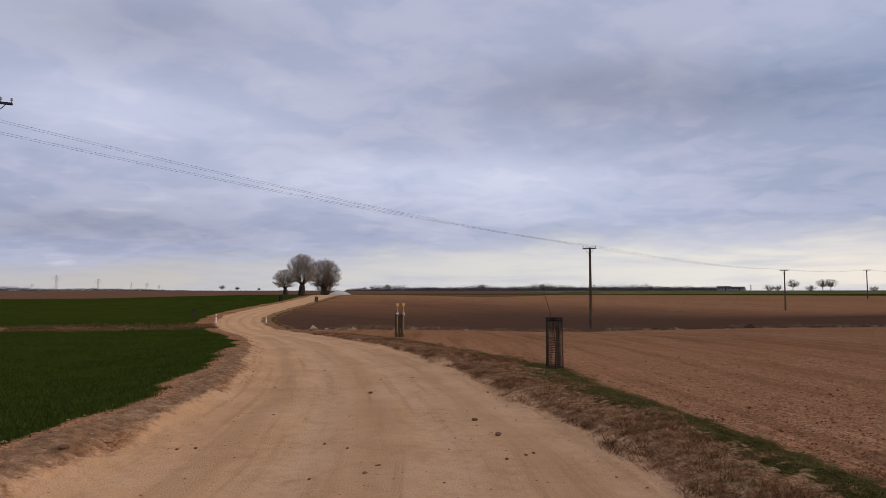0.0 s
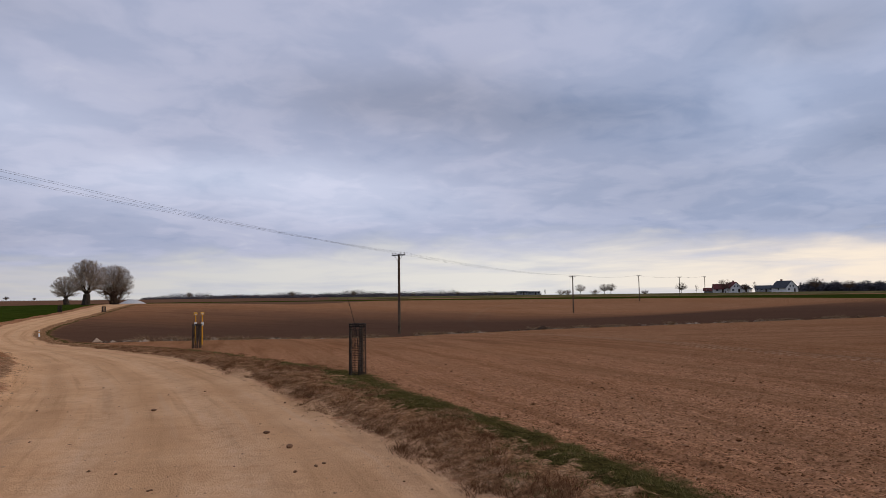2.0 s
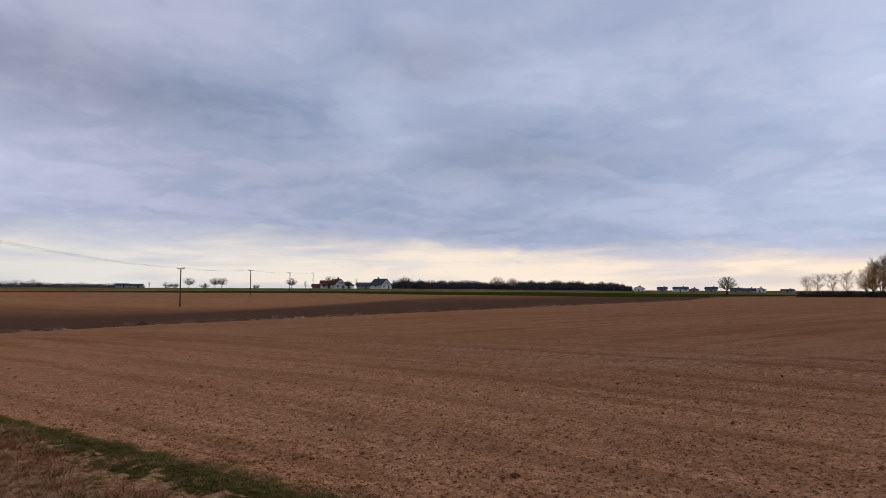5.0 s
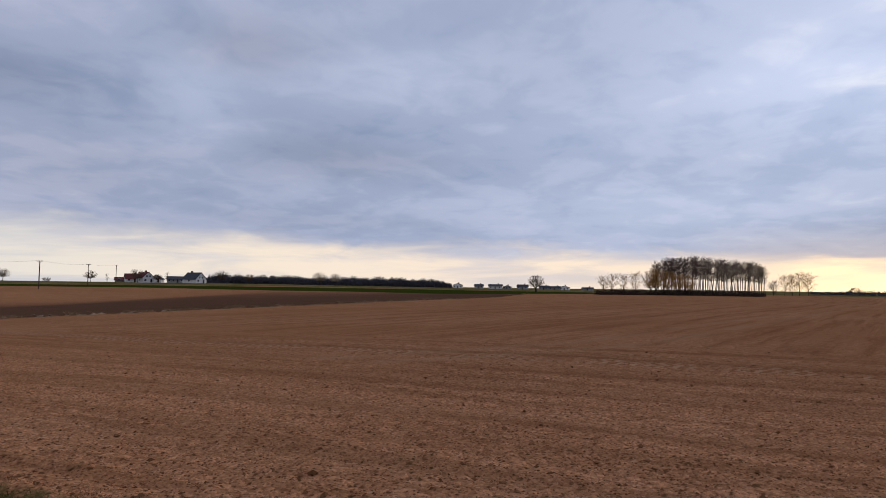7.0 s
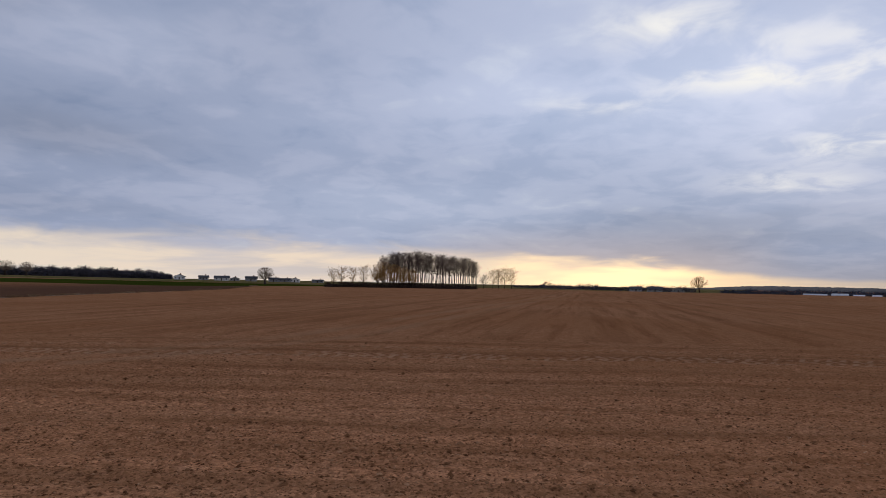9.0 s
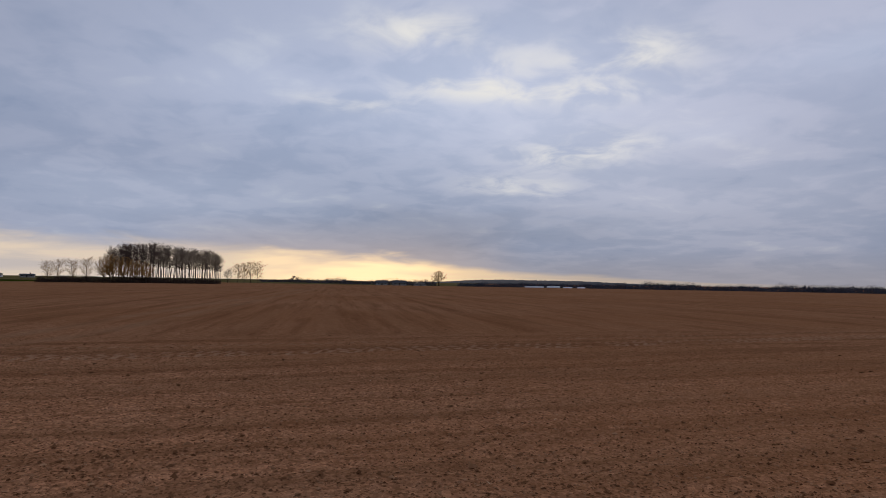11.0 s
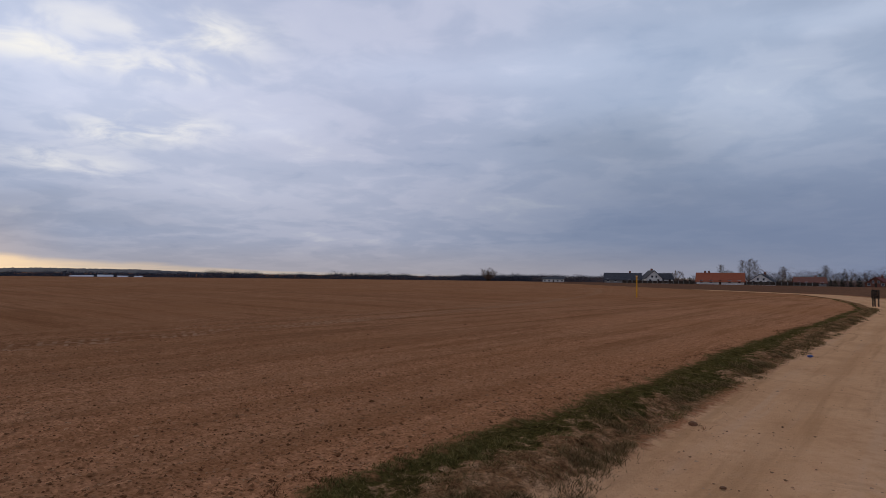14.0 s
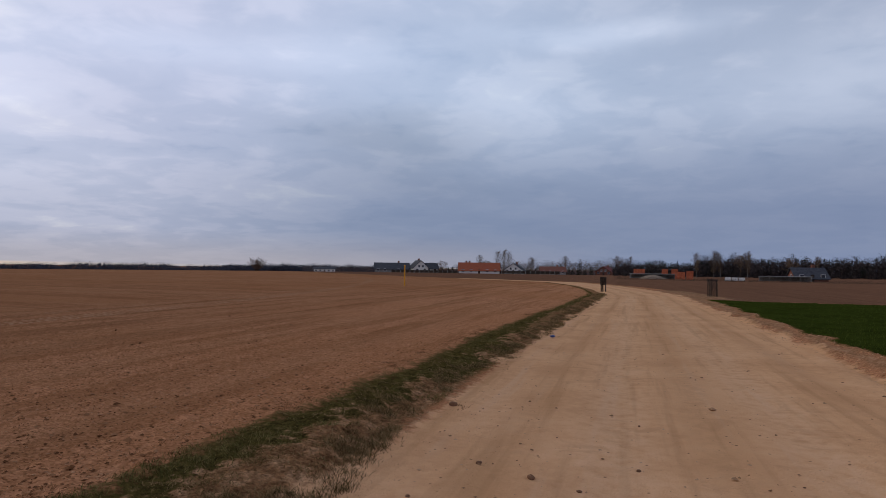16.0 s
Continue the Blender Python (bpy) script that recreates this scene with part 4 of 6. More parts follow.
tree("thicket", -149.1, 300, "rounded bare bush standing alone on the horizon", thicket(22, 5.4, 3.8, 70, 0.02), name="bush", category="bush")
# scattered trees to the north-east
for taz, top, kind, sd in ((-26.4, 0.49, "s", 31), (-27.7, 0.50, "t", 32), (-28.3, 0.47, "t", 33), (-29.3, 0.90, "b", 34), (-30.5, 0.50, "t", 35), (-31.3, 0.90, "b", 36),
                           (-31.8, 0.92, "b", 37), (-34.5, 0.38, "t", 38), (-37.35, 0.90, "b", 39), (-38.5, 0.68, "s", 40), (-40.6, 1.10, "b", 41), (-42.0, 0.72, "b", 42),
                           (-42.75, 0.85, "s", 43), (-46.8, 1.12, "b", 44), (-49.0, 0.85, "b", 45), (16.5, 0.52, "b", 46), (15.3, 0.40, "b", 47), (13.6, 0.30, "b", 48),
                           (3.0, 0.62, "b", 49), (-5.1, 0.62, "b", 50), (-10.2, 0.66, "b", 51), (-0.5, 0.35, "b", 52), (-15.2, 0.45, "b", 53), (-19.0, 0.45, "b", 54), (-22.2, 0.36, "b", 55)):
    td = 425 if taz < -25 else 600
    tx, ty = polar(taz, td)
    hh = 1.7 + td * math.tan(radians(top)) - land_z(tx, ty)
    made = pollard(sd, hh, hh * 0.60, 0.55, 0.16, 2.2, 0.24, True) if kind == "b" else slender(sd, hh, 0.22, 0.2, 34, 0.12, 0.02) if kind == "s" else thicket(sd, hh, hh * 1.1, 36, 0.026)
    tree(kind, taz, td, "bare deciduous tree far across the fields" if kind != "t" else "low bare thicket far across the fields", made,
         name="tree" if kind != "t" else "bush", category="tree" if kind != "t" else "bush", group="scattered trees in the distance")
# grove of alders in the field
rng = np.random.default_rng(99)
VARIANTS = []
M_ALDER = simple("alder_bark", (0.05, 0.036, 0.030), (0.12, 0.085, 0.068), 1.5, 0.95, bump=0)
for v in range(7):
    made = slender(200 + v, 11.0, 0.150 + 0.02 * (v % 3), 0.42, 70, 0.15, 0.009, 0.15, 4)
    VARIANTS.append((raw_mesh("trunk", *stem(made[0], 6), M_ALDER), raw_mesh("crown", *sticks(made[1]), M_ALDER)))
for i in range(76):
    gaz = -82.6 - 8.2 * ((i + rng.random()) / 76)
    prof = np.interp(gaz, [-91, -90.4, -89, -87, -85.5, -83.6, -82.8, -82.3], [0.60, 0.80, 0.86, 0.94, 1.0, 0.96, 0.82, 0.68])
    gd = rng.uniform(211, 262)
    x, y = polar(gaz, gd)
    z = land_z(x, y)
    top = 1.7 + gd * math.tan(radians(2.62 * prof)) * rng.uniform(0.88, 1.02) - z
    ob = thing("alder", x, y, z, rng.uniform(0, 360), "slim bare alder with a dark straight trunk in the grove", "tree", "alders of the grove")
    ob.scale = (top / 11.0,) * 3
    v = VARIANTS[rng.integers(0, 7)]
    part("trunk", v[0], parent=ob)
    part("crown", v[1], parent=ob)
for gaz, gd, top, sd in ((-82.2, 208, 1.55, 301), (-82.7, 207, 1.75, 302), (-83.6, 209, 1.55, 303), (-84.4, 209, 1.35, 304), (-85.2, 208, 1.2, 305)):
    x, y = polar(gaz, gd)
    hh = 1.7 + gd * math.tan(radians(top)) - land_z(x, y)
    tree("pollard", gaz, gd, "golden-twigged weeping willow at the edge of the grove", pollard(sd, hh, hh * 0.42, 0.6, 0.16, 1.6, 0.2, True), twig=M_TWIG_SUNLIT_GOLD)
for gaz, gd, top, sd in ((-78.6, 236, 0.95, 311), (-79.2, 238, 1.12, 312), (-80.2, 240, 1.12, 313), (-81.1, 240, 1.25, 314), (-92.1, 283, 1.1, 315), (-92.6, 286, 1.15, 316), (-93.1, 283, 1.28, 317), (-93.7, 285, 1.26, 318), (-91.3, 246, 0.7, 319)):
    x, y = polar(gaz, gd)
    hh = 1.7 + gd * math.tan(radians(top)) - land_z(x, y)
    tree("slender", gaz, gd, "small bare tree with ochre twigs beside the grove", slender(sd, hh, 0.36, 0.18, 60, 0.13, 0.012, 0.35, 5), twig=M_TWIG_SUNLIT_GOLD if gaz < -91.5 or gaz > -81.5 else M_TWIG, group="small trees beside the grove")


# ---------------------------------------------------------------- far woods and hedges, too many to count
def sprays(rng, centres, size):
    """Triangles of about `size` round each centre, turned at random."""
    n = len(centres)
    a = rng.normal(0, 1, (n, 3, 3))
    a *= 1.3 * np.asarray(size).reshape(-1, 1, 1) / np.linalg.norm(a, axis=2, keepdims=True)
    verts = (np.asarray(centres)[:, None, :] + a).reshape(-1, 3)
    return verts, np.arange(3 * n).reshape(-1, 3)


def wood(name, label, spots, mat, seed, density=46, conifer=0.0, stems=True, category="woods", spray=0.20, core=0):
    """One mass of trees. spots: rows of x, y, ground height, tree height, crown width."""
    rng = np.random.default_rng(seed)
    segs, cen, siz = [], [], []
    for x, y, z, h, w in spots:
        if stems:
            segs.append((x, y, z - 0.3, x + rng.normal(0, .1), y + rng.normal(0, .1), z + h * 0.93, 0.055 * h / 8, 0.02))
            for _ in range(9):
                a, t = rng.uniform(0, 2 * math.pi), rng.uniform(0.3, 0.95)
                ln = w * rng.uniform(0.6, 1.1)
                segs.append((x, y, z + h * t, x + math.cos(a) * ln, y + math.sin(a) * ln, min(z + h * 1.03, z + h * t + ln * rng.uniform(0.7, 1.4)), 0.026, 0.016))
        n = int(density * 4.0)
        t = rng.random(n)
        if rng.random() < conifer:
            wid = w * 1.0 * (1.02 - t)
            zz = z + h * (0.08 + 0.92 * t)
        else:
            wid = w * np.sqrt(np.clip(1 - (np.maximum(t - 0.5, 0) / 0.52) ** 2, 0.03, 1))
            zz = z + h * t
        siz.append((0.022 * h + spray) * rng.uniform(0.5, 1.3, n) * (1.15 - 0.6 * t))
        a, rr = rng.uniform(0, 2 * math.pi, n), np.sqrt(rng.random(n))
        cen.append(np.stack([x + np.cos(a) * rr * wid, y + np.sin(a) * rr * wid, zz], 1))
        if core:   # undergrowth and dense twigs inside the mass
            t2, a2, r2 = rng.random(core), rng.uniform(0, 2 * math.pi, core), np.sqrt(rng.random(core))
            cen.append(np.stack([x + np.cos(a2) * r2 * w, y + np.sin(a2) * r2 * w, z + h * 0.72 * t2], 1))
            siz.append((0.08 * h + spray * 1.5) * rng.uniform(0.7, 1.3, core))
    v, f = sprays(rng, np.concatenate(cen), np.concatenate(siz))
    f = [tuple(q) for q in f.tolist()]
    if segs:
        v2, f2 = sticks(segs)
        f += [tuple(int(k) + len(v) for k in q) for q in f2.tolist()]
        v = np.concatenate([v, v2])
    ob = new(name, raw_mesh(name, v, f, mat))
    return tagged(ob, label, category, kind="stuff")


def belt(az0, az1, d, step, tops, depth, seed, width=0.35, jitter=0.15):
    """Spots for a belt of trees between two bearings; tops: rows of bearing, top angle."""
    rng = np.random.default_rng(seed)
    out = []
    n = int(abs(az1 - az0) / step)
    ta = sorted(tops)
    for i in range(n):
        az = az0 + (az1 - az0) * (i + rng.random()) / n
        dd = d + rng.uniform(0, depth)
        x, y = polar(az, dd)
        z = land_z(x, y)
        h = 1.7 + dd * math.tan(radians(np.interp(az, [q[0] for q in ta], [q[1] for q in ta]))) - z
        h = h * (1 + float(0.16 * vnoise(np.float64(az), np.float64(seed), 0.45, 51) + 0.14 * vnoise(np.float64(az), np.float64(seed), 0.14, 52)))
        h = max(0.8, h * rng.uniform(1 - jitter, 1.02))
        out.append((x, y, z, h, h * width * rng.uniform(0.7, 1.2)))
    return out


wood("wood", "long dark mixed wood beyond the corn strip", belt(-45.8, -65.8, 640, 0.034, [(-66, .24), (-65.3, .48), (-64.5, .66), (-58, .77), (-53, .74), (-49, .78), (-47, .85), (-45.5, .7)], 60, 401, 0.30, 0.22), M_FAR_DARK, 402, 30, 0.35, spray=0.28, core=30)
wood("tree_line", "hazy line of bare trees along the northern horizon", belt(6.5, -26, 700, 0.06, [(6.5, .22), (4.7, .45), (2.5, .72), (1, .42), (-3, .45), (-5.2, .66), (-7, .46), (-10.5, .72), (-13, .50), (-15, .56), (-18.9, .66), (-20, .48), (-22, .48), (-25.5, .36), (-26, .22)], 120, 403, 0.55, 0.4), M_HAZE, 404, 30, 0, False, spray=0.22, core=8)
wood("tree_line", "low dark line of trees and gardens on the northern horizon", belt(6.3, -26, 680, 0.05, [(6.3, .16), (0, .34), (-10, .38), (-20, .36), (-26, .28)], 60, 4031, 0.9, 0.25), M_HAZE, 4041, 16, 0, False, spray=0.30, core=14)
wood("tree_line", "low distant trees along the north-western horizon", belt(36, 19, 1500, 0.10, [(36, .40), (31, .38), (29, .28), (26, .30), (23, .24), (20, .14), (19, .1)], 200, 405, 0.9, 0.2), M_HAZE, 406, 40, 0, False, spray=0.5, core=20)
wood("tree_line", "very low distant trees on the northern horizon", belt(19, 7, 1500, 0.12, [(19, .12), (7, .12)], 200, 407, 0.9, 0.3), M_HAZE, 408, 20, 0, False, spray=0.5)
wood("hedge", "dark bramble hedge at the foot of the grove", belt(-77.9, -90.7, 206, 0.05, [(-90.7, -.05), (-84, .10), (-78, -.02)], 9, 409, 0.7, 0.65), M_SCRUB, 410, 30, 0, True, "hedge", 0.05, core=20)
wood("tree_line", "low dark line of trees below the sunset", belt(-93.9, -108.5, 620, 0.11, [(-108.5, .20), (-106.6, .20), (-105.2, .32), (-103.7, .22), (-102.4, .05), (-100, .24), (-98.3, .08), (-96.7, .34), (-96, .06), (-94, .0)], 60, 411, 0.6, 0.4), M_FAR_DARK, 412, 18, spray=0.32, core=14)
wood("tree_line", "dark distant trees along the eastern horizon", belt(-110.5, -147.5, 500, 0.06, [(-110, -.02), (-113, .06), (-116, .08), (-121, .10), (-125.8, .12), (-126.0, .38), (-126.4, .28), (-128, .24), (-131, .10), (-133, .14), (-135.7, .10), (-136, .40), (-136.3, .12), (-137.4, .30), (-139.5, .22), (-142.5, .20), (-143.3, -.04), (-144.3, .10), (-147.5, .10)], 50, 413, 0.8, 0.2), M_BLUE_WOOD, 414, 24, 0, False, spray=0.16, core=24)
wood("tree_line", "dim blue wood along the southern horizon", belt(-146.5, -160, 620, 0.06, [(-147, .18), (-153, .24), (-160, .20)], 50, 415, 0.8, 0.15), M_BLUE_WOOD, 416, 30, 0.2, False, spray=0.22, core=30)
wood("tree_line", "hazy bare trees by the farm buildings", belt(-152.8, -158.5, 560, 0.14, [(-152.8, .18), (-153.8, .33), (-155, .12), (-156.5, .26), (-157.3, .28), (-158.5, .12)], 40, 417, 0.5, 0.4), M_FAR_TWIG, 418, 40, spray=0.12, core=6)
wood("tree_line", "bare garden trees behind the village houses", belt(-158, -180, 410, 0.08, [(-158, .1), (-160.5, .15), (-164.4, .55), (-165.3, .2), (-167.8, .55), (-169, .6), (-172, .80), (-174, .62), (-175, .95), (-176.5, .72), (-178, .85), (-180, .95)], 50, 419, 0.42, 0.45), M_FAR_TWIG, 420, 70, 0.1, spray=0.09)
wood("pines", "dark evergreens in the village gardens", belt(-162.8, -181, 372, 0.32, [(-162.8, .2), (-166, .12), (-170, .2), (-173, .25), (-176, .5), (-177.5, .35), (-181, .5)], 25, 4191, 0.32, 0.35), M_NEEDLE, 4201, 120, 0.6, spray=0.07)
wood("wood", "dark mixed wood behind the building sites", belt(181, 150, 285, 0.060, [(181, .80), (178, .82), (176, .72), (174.9, .9), (174.3, 1.35), (173.4, 1.30), (172.6, 1.15), (171.4, 1.50), (170.4, 1.15), (169.6, .95), (167.8, 1.18), (166.6, .95), (162, 1.15), (150, 1.25)], 70, 421, 0.24, 0.30), M_FAR_BROWN, 422, 84, 0.15, spray=0.032, core=24)
wood("pines", "dark green pines among the bare trees of the wood", belt(179, 150, 300, 0.17, [(181, .72), (176, .75), (174.8, .8), (172.4, 1.05), (170, .95), (167.8, 1.0), (164, 1.05), (162, 1.15), (150, 1.25)], 50, 4211, 0.30, 0.25), M_NEEDLE, 4221, 110, 0.75, spray=0.06)
wood("scrub", "strip of brown scrub in front of the wood", belt(181, 150, 165, 0.08, [(181, -.78), (172, -.82), (150, -.85)], 16, 423, 1.2, 0.4), M_SCRUB, 424, 22, 0, False, "scrub", 0.03)
# ---------------------------------------------------------------- wooded ridge on the horizon
def ridge():
    n, m = 220, 6
    az = np.linspace(-104, -131, n)
    top = np.interp(-az, [104, 109, 111.4, 113.8, 117, 121, 125, 131], [-0.2, 0.02, 0.20, 0.34, 0.30, 0.26, 0.10, -0.2])
    rng = np.random.default_rng(5)
    top = top + 0.02 * np.convolve(rng.normal(0, 1, n), np.ones(3) / 3, "same")
    verts, faces = [], []
    for i in range(n):
        for j in range(m):
            d = 2300 + 120 * j
            t = math.sin(math.pi / 2 * j / (m - 1))
            x, y = polar(az[i], d)
            h = 1.7 + 2300 * math.tan(radians(top[i]))
            verts.append((x, y, -6 + (h + 6) * t + rng.normal(0, 0.7)))
    for i in range(n - 1):
        for j in range(m - 1):
            faces.append((i * m + j, (i + 1) * m + j, (i + 1) * m + j + 1, i * m + j + 1))
    # the blue-grey base colour carries the haze in front of the ridge
    ob = new("backdrop_ridge", raw_mesh("backdrop_ridge", verts, faces, island("hazed_ridge_wood", [(0.2, (0.05, 0.06, 0.075)), (0.8, (0.075, 0.08, 0.09))], 0.95, 0.01)))
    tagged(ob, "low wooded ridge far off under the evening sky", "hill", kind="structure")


ridge()

# ---------------------------------------------------------------- houses
M_PLASTER = simple("white_plaster", (0.64, 0.62, 0.58), (0.78, 0.76, 0.72), 0.8, 0.9, bump=0.1)
# grey walls, and white walls darkened for standing against the light
M_GREY_BACKLIT_WALL = simple("grey_backlit_plaster", (0.22, 0.21, 0.20), (0.32, 0.31, 0.30), 0.8, 0.9, bump=0.1)
M_ROOF_RED = simple("red_tiles", (0.28, 0.075, 0.038), (0.38, 0.120, 0.062), 1.6, 0.8)
M_ROOF_MAROON = simple("maroon_tiles", (0.10, 0.030, 0.028), (0.16, 0.05, 0.045), 1.6, 0.8)
M_ROOF_DARK = simple("dark_tiles", (0.040, 0.042, 0.048), (0.072, 0.074, 0.082), 1.6, 0.8)
M_GLASS = simple("window_pane", (0.03, 0.035, 0.045), (0.06, 0.065, 0.075), 2.0, 0.12, bump=0)
M_FRAME = simple("window_frame", (0.55, 0.55, 0.54), (0.70, 0.70, 0.69), 3.0, 0.6, bump=0)
M_CHIMNEY = simple("chimney_brick", (0.14, 0.06, 0.045), (0.22, 0.10, 0.07), 3.0, 0.9)
M_WOOD_DARK = simple("dark_boards", (0.035, 0.027, 0.020), (0.075, 0.058, 0.045), 3.0, 0.85)
M_CONCRETE = simple("concrete", (0.17, 0.165, 0.155), (0.28, 0.27, 0.25), 1.2, 0.9)
M_BRICK = simple("hollow_brick", (0.42, 0.10, 0.045), (0.58, 0.17, 0.08), 4.0, 0.85)
M_SHEET = simple("white_foil", (0.38, 0.40, 0.43), (0.52, 0.54, 0.57), 0.6, 0.4)


def window(ob, x, y, z, w, h, face):
    """A window on the wall that faces -y (face 0) or +x/-x (face 1/-1): frame, pane and sill."""
    for nm, mat, g, dep in (("window", M_FRAME, 0.0, 0.05), ("pane", M_GLASS, 0.09, 0.07), ("sill", M_FRAME, None, 0.14)):
        if g is None:
            a, b, c, d = -w / 2 - 0.06, w / 2 + 0.06, -h / 2 - 0.08, -h / 2 - 0.004
        else:
            a, b, c, d = -w / 2 + g, w / 2 - g, -h / 2 + g, h / 2 - g
        if face == 0:
            bm = boxed(x + a, x + b, y - dep, y + 0.02, z + c, z + d)
        else:
            x0, x1 = (x - 0.02, x + dep) if face > 0 else (x - dep, x + 0.02)
            bm = boxed(x0, x1, y + a, y + b, z + c, z + d)
        if nm == "window":
            win = part("window", bm, mat, ob)
        else:
            part(nm, bm, mat, win)


def gable(w, d, z0, z1, over, thick, along):
    """A pitched roof as a thick folded slab, its ridge along x or y."""
    bm = bmesh.new()
    half, ln = (d / 2 + over, w / 2 + over) if along == "x" else (w / 2 + over, d / 2 + over)
    low = z0 - (z1 - z0) * over / (half - over)
    prof = [(-half, low), (0, z1), (half, low), (half, low + thick), (0, z1 + thick * 1.2), (-half, low + thick)]
    ends = []
    for e in (-ln, ln):
        ends.append([bm.verts.new((e, a, b) if along == "x" else (a, e, b)) for a, b in prof])
    n = len(prof)
    for k in range(n):
        bm.faces.new((ends[0][k], ends[0][(k + 1) % n], ends[1][(k + 1) % n], ends[1][k]))
    for e in ends:
        bm.faces.new((e[0], e[1], e[4], e[5]))
        bm.faces.new((e[1], e[2], e[3], e[4]))
    bmesh.ops.recalc_face_normals(bm, faces=bm.faces)
    return bm


def house(az, d, w, dep, eave, ridge_h, along, wall, roof, label, turn=0.0, chimneys=(0.2,), wins=3, storeys=1, name="house"):
    """A house whose front (-y of its own) looks at the road; along: the way its ridge runs."""
    x, y = polar(az, d)
    ob = thing(name, x, y, land_z(x, y), az + 0.0 + turn, label, "house", "houses in the distance")
    bm = boxed(-w / 2, w / 2, -dep / 2, dep / 2, -0.6, eave)
    tri = ((-w / 2, -dep / 2), (-w / 2, dep / 2), (w / 2, -dep / 2), (w / 2, dep / 2))
    if along == "x":
        pairs = ((tri[0], tri[1], (-w / 2, 0)), (tri[2], tri[3], (w / 2, 0)))
    else:
        pairs = ((tri[0], tri[2], (0, -dep / 2)), (tri[1], tri[3], (0, dep / 2)))
    for a, b, c in pairs:
        bm.faces.new([bm.verts.new((*a, eave - 0.01)), bm.verts.new((*b, eave - 0.01)), bm.verts.new((*c, ridge_h - 0.02))])
    part("wall", bm, wall, ob)
    rf = part("roof", gable(w, dep, eave, ridge_h, 0.5, 0.18, along), roof, ob)
    for cx in chimneys:
        px, py = (cx * w, 0.6) if along == "x" else (0.6, cx * dep)
        part("chimney", boxed(px - 0.45, px + 0.45, py - 0.45, py + 0.45, ridge_h - 0.9, ridge_h + 1.1, bevel=0.03), M_CHIMNEY, rf)
    for st in range(storeys):
        for i in range(wins):
            wx = -w / 2 + w * (i + 0.5) / wins
            if i == wins // 2 and st == 0:
                dr = part("door", boxed(wx - 0.5, wx + 0.5, -dep / 2 - 0.05, -dep / 2 + 0.02, 0.05, 2.1, bevel=0.01), M_WOOD_DARK, ob)
                part("door_handle", boxed(wx + 0.36, wx + 0.42, -dep / 2 - 0.10, -dep / 2 - 0.045, 1.0, 1.12), M_IRON, dr)
            else:
                window(ob, wx, -dep / 2, 1.5 + 2.6 * st, 1.3, 1.25, 0)
    if along == "y" and ridge_h - eave > 2.2:
        for k in (-1, 1):
            window(ob, k * w * 0.13, -dep / 2, eave + 0.75, 0.95, 1.15, 0)
    window(ob, w / 2, 0, 1.5, 1.3, 1.25, 1)
    window(ob, -w / 2, 0, 1.5, 1.3, 1.25, -1)
    return ob


# farmsteads to the north-east
house(-41.15, 430, 6.6, 11, 2.9, 6.0, "y", M_PLASTER, M_ROOF_MAROON, "white gabled house with a maroon tiled roof", 18, (0.1,), 2)
house(-40.35, 438, 9.5, 7, 2.3, 5.0, "x", M_PLASTER, M_ROOF_MAROON, "white wing with a maroon tiled roof", 8, (0.3,), 3)
house(-39.75, 445, 11, 6, 1.3, 2.8, "x", M_GREY_BACKLIT_WALL, M_ROOF_MAROON, "low outbuilding with a rust-red roof", 5, (), 3)
house(-42.0, 442, 6.5, 8, 2.2, 4.3, "y", M_PLASTER, M_ROOF_DARK, "small white gabled house with a dark roof", -12, (), 2)
house(-43.35, 470, 10, 8, 2.2, 4.0, "x", M_GREY_BACKLIT_WALL, M_ROOF_DARK, "grey farm building with a low roof", 0, (), 4)
house(-44.75, 430, 7.5, 12, 2.6, 6.2, "y", M_PLASTER, M_ROOF_DARK, "large white gabled house with a dark tiled roof", 38, (0.25,), 2)
house(-24.5, 520, 8.5, 8, 2.2, 2.9, "x", M_GREY_BACKLIT_WALL, M_ROOF_DARK, "dark flat-roofed farm block", 0, (), 4)
house(-25.5, 520, 8.5, 8, 2.0, 2.6, "x", M_GREY_BACKLIT_WALL, M_ROOF_DARK, "dark flat-roofed farm block", 0, (), 4)
for az_, w_, h_, a_, r_ in ((-0.8, 9, 3.2, "x", M_ROOF_DARK), (1.65, 10, 3.6, "y", M_ROOF_DARK), (-2.2, 7, 2.6, "x", M_ROOF_RED), (-6.8, 8, 3.4, "y", M_ROOF_DARK), (-13.5, 9, 3.0, "x", M_ROOF_DARK),
                            (-15.9, 7, 2.4, "y", M_ROOF_DARK), (-20.2, 9, 3.4, "x", M_ROOF_DARK), (-21.2, 8, 3.2, "y", M_ROOF_DARK), (-22.8, 9, 3.2, "x", M_ROOF_DARK), (-11.6, 8, 2.4, "x", M_ROOF_DARK)):
    house(az_, 720, w_, 8, h_ * 0.5, h_, a_, M_PLASTER if a_ == "y" else M_GREY_BACKLIT_WALL, r_, "small village house among the trees on the northern horizon", 10, (0.2,), 3)
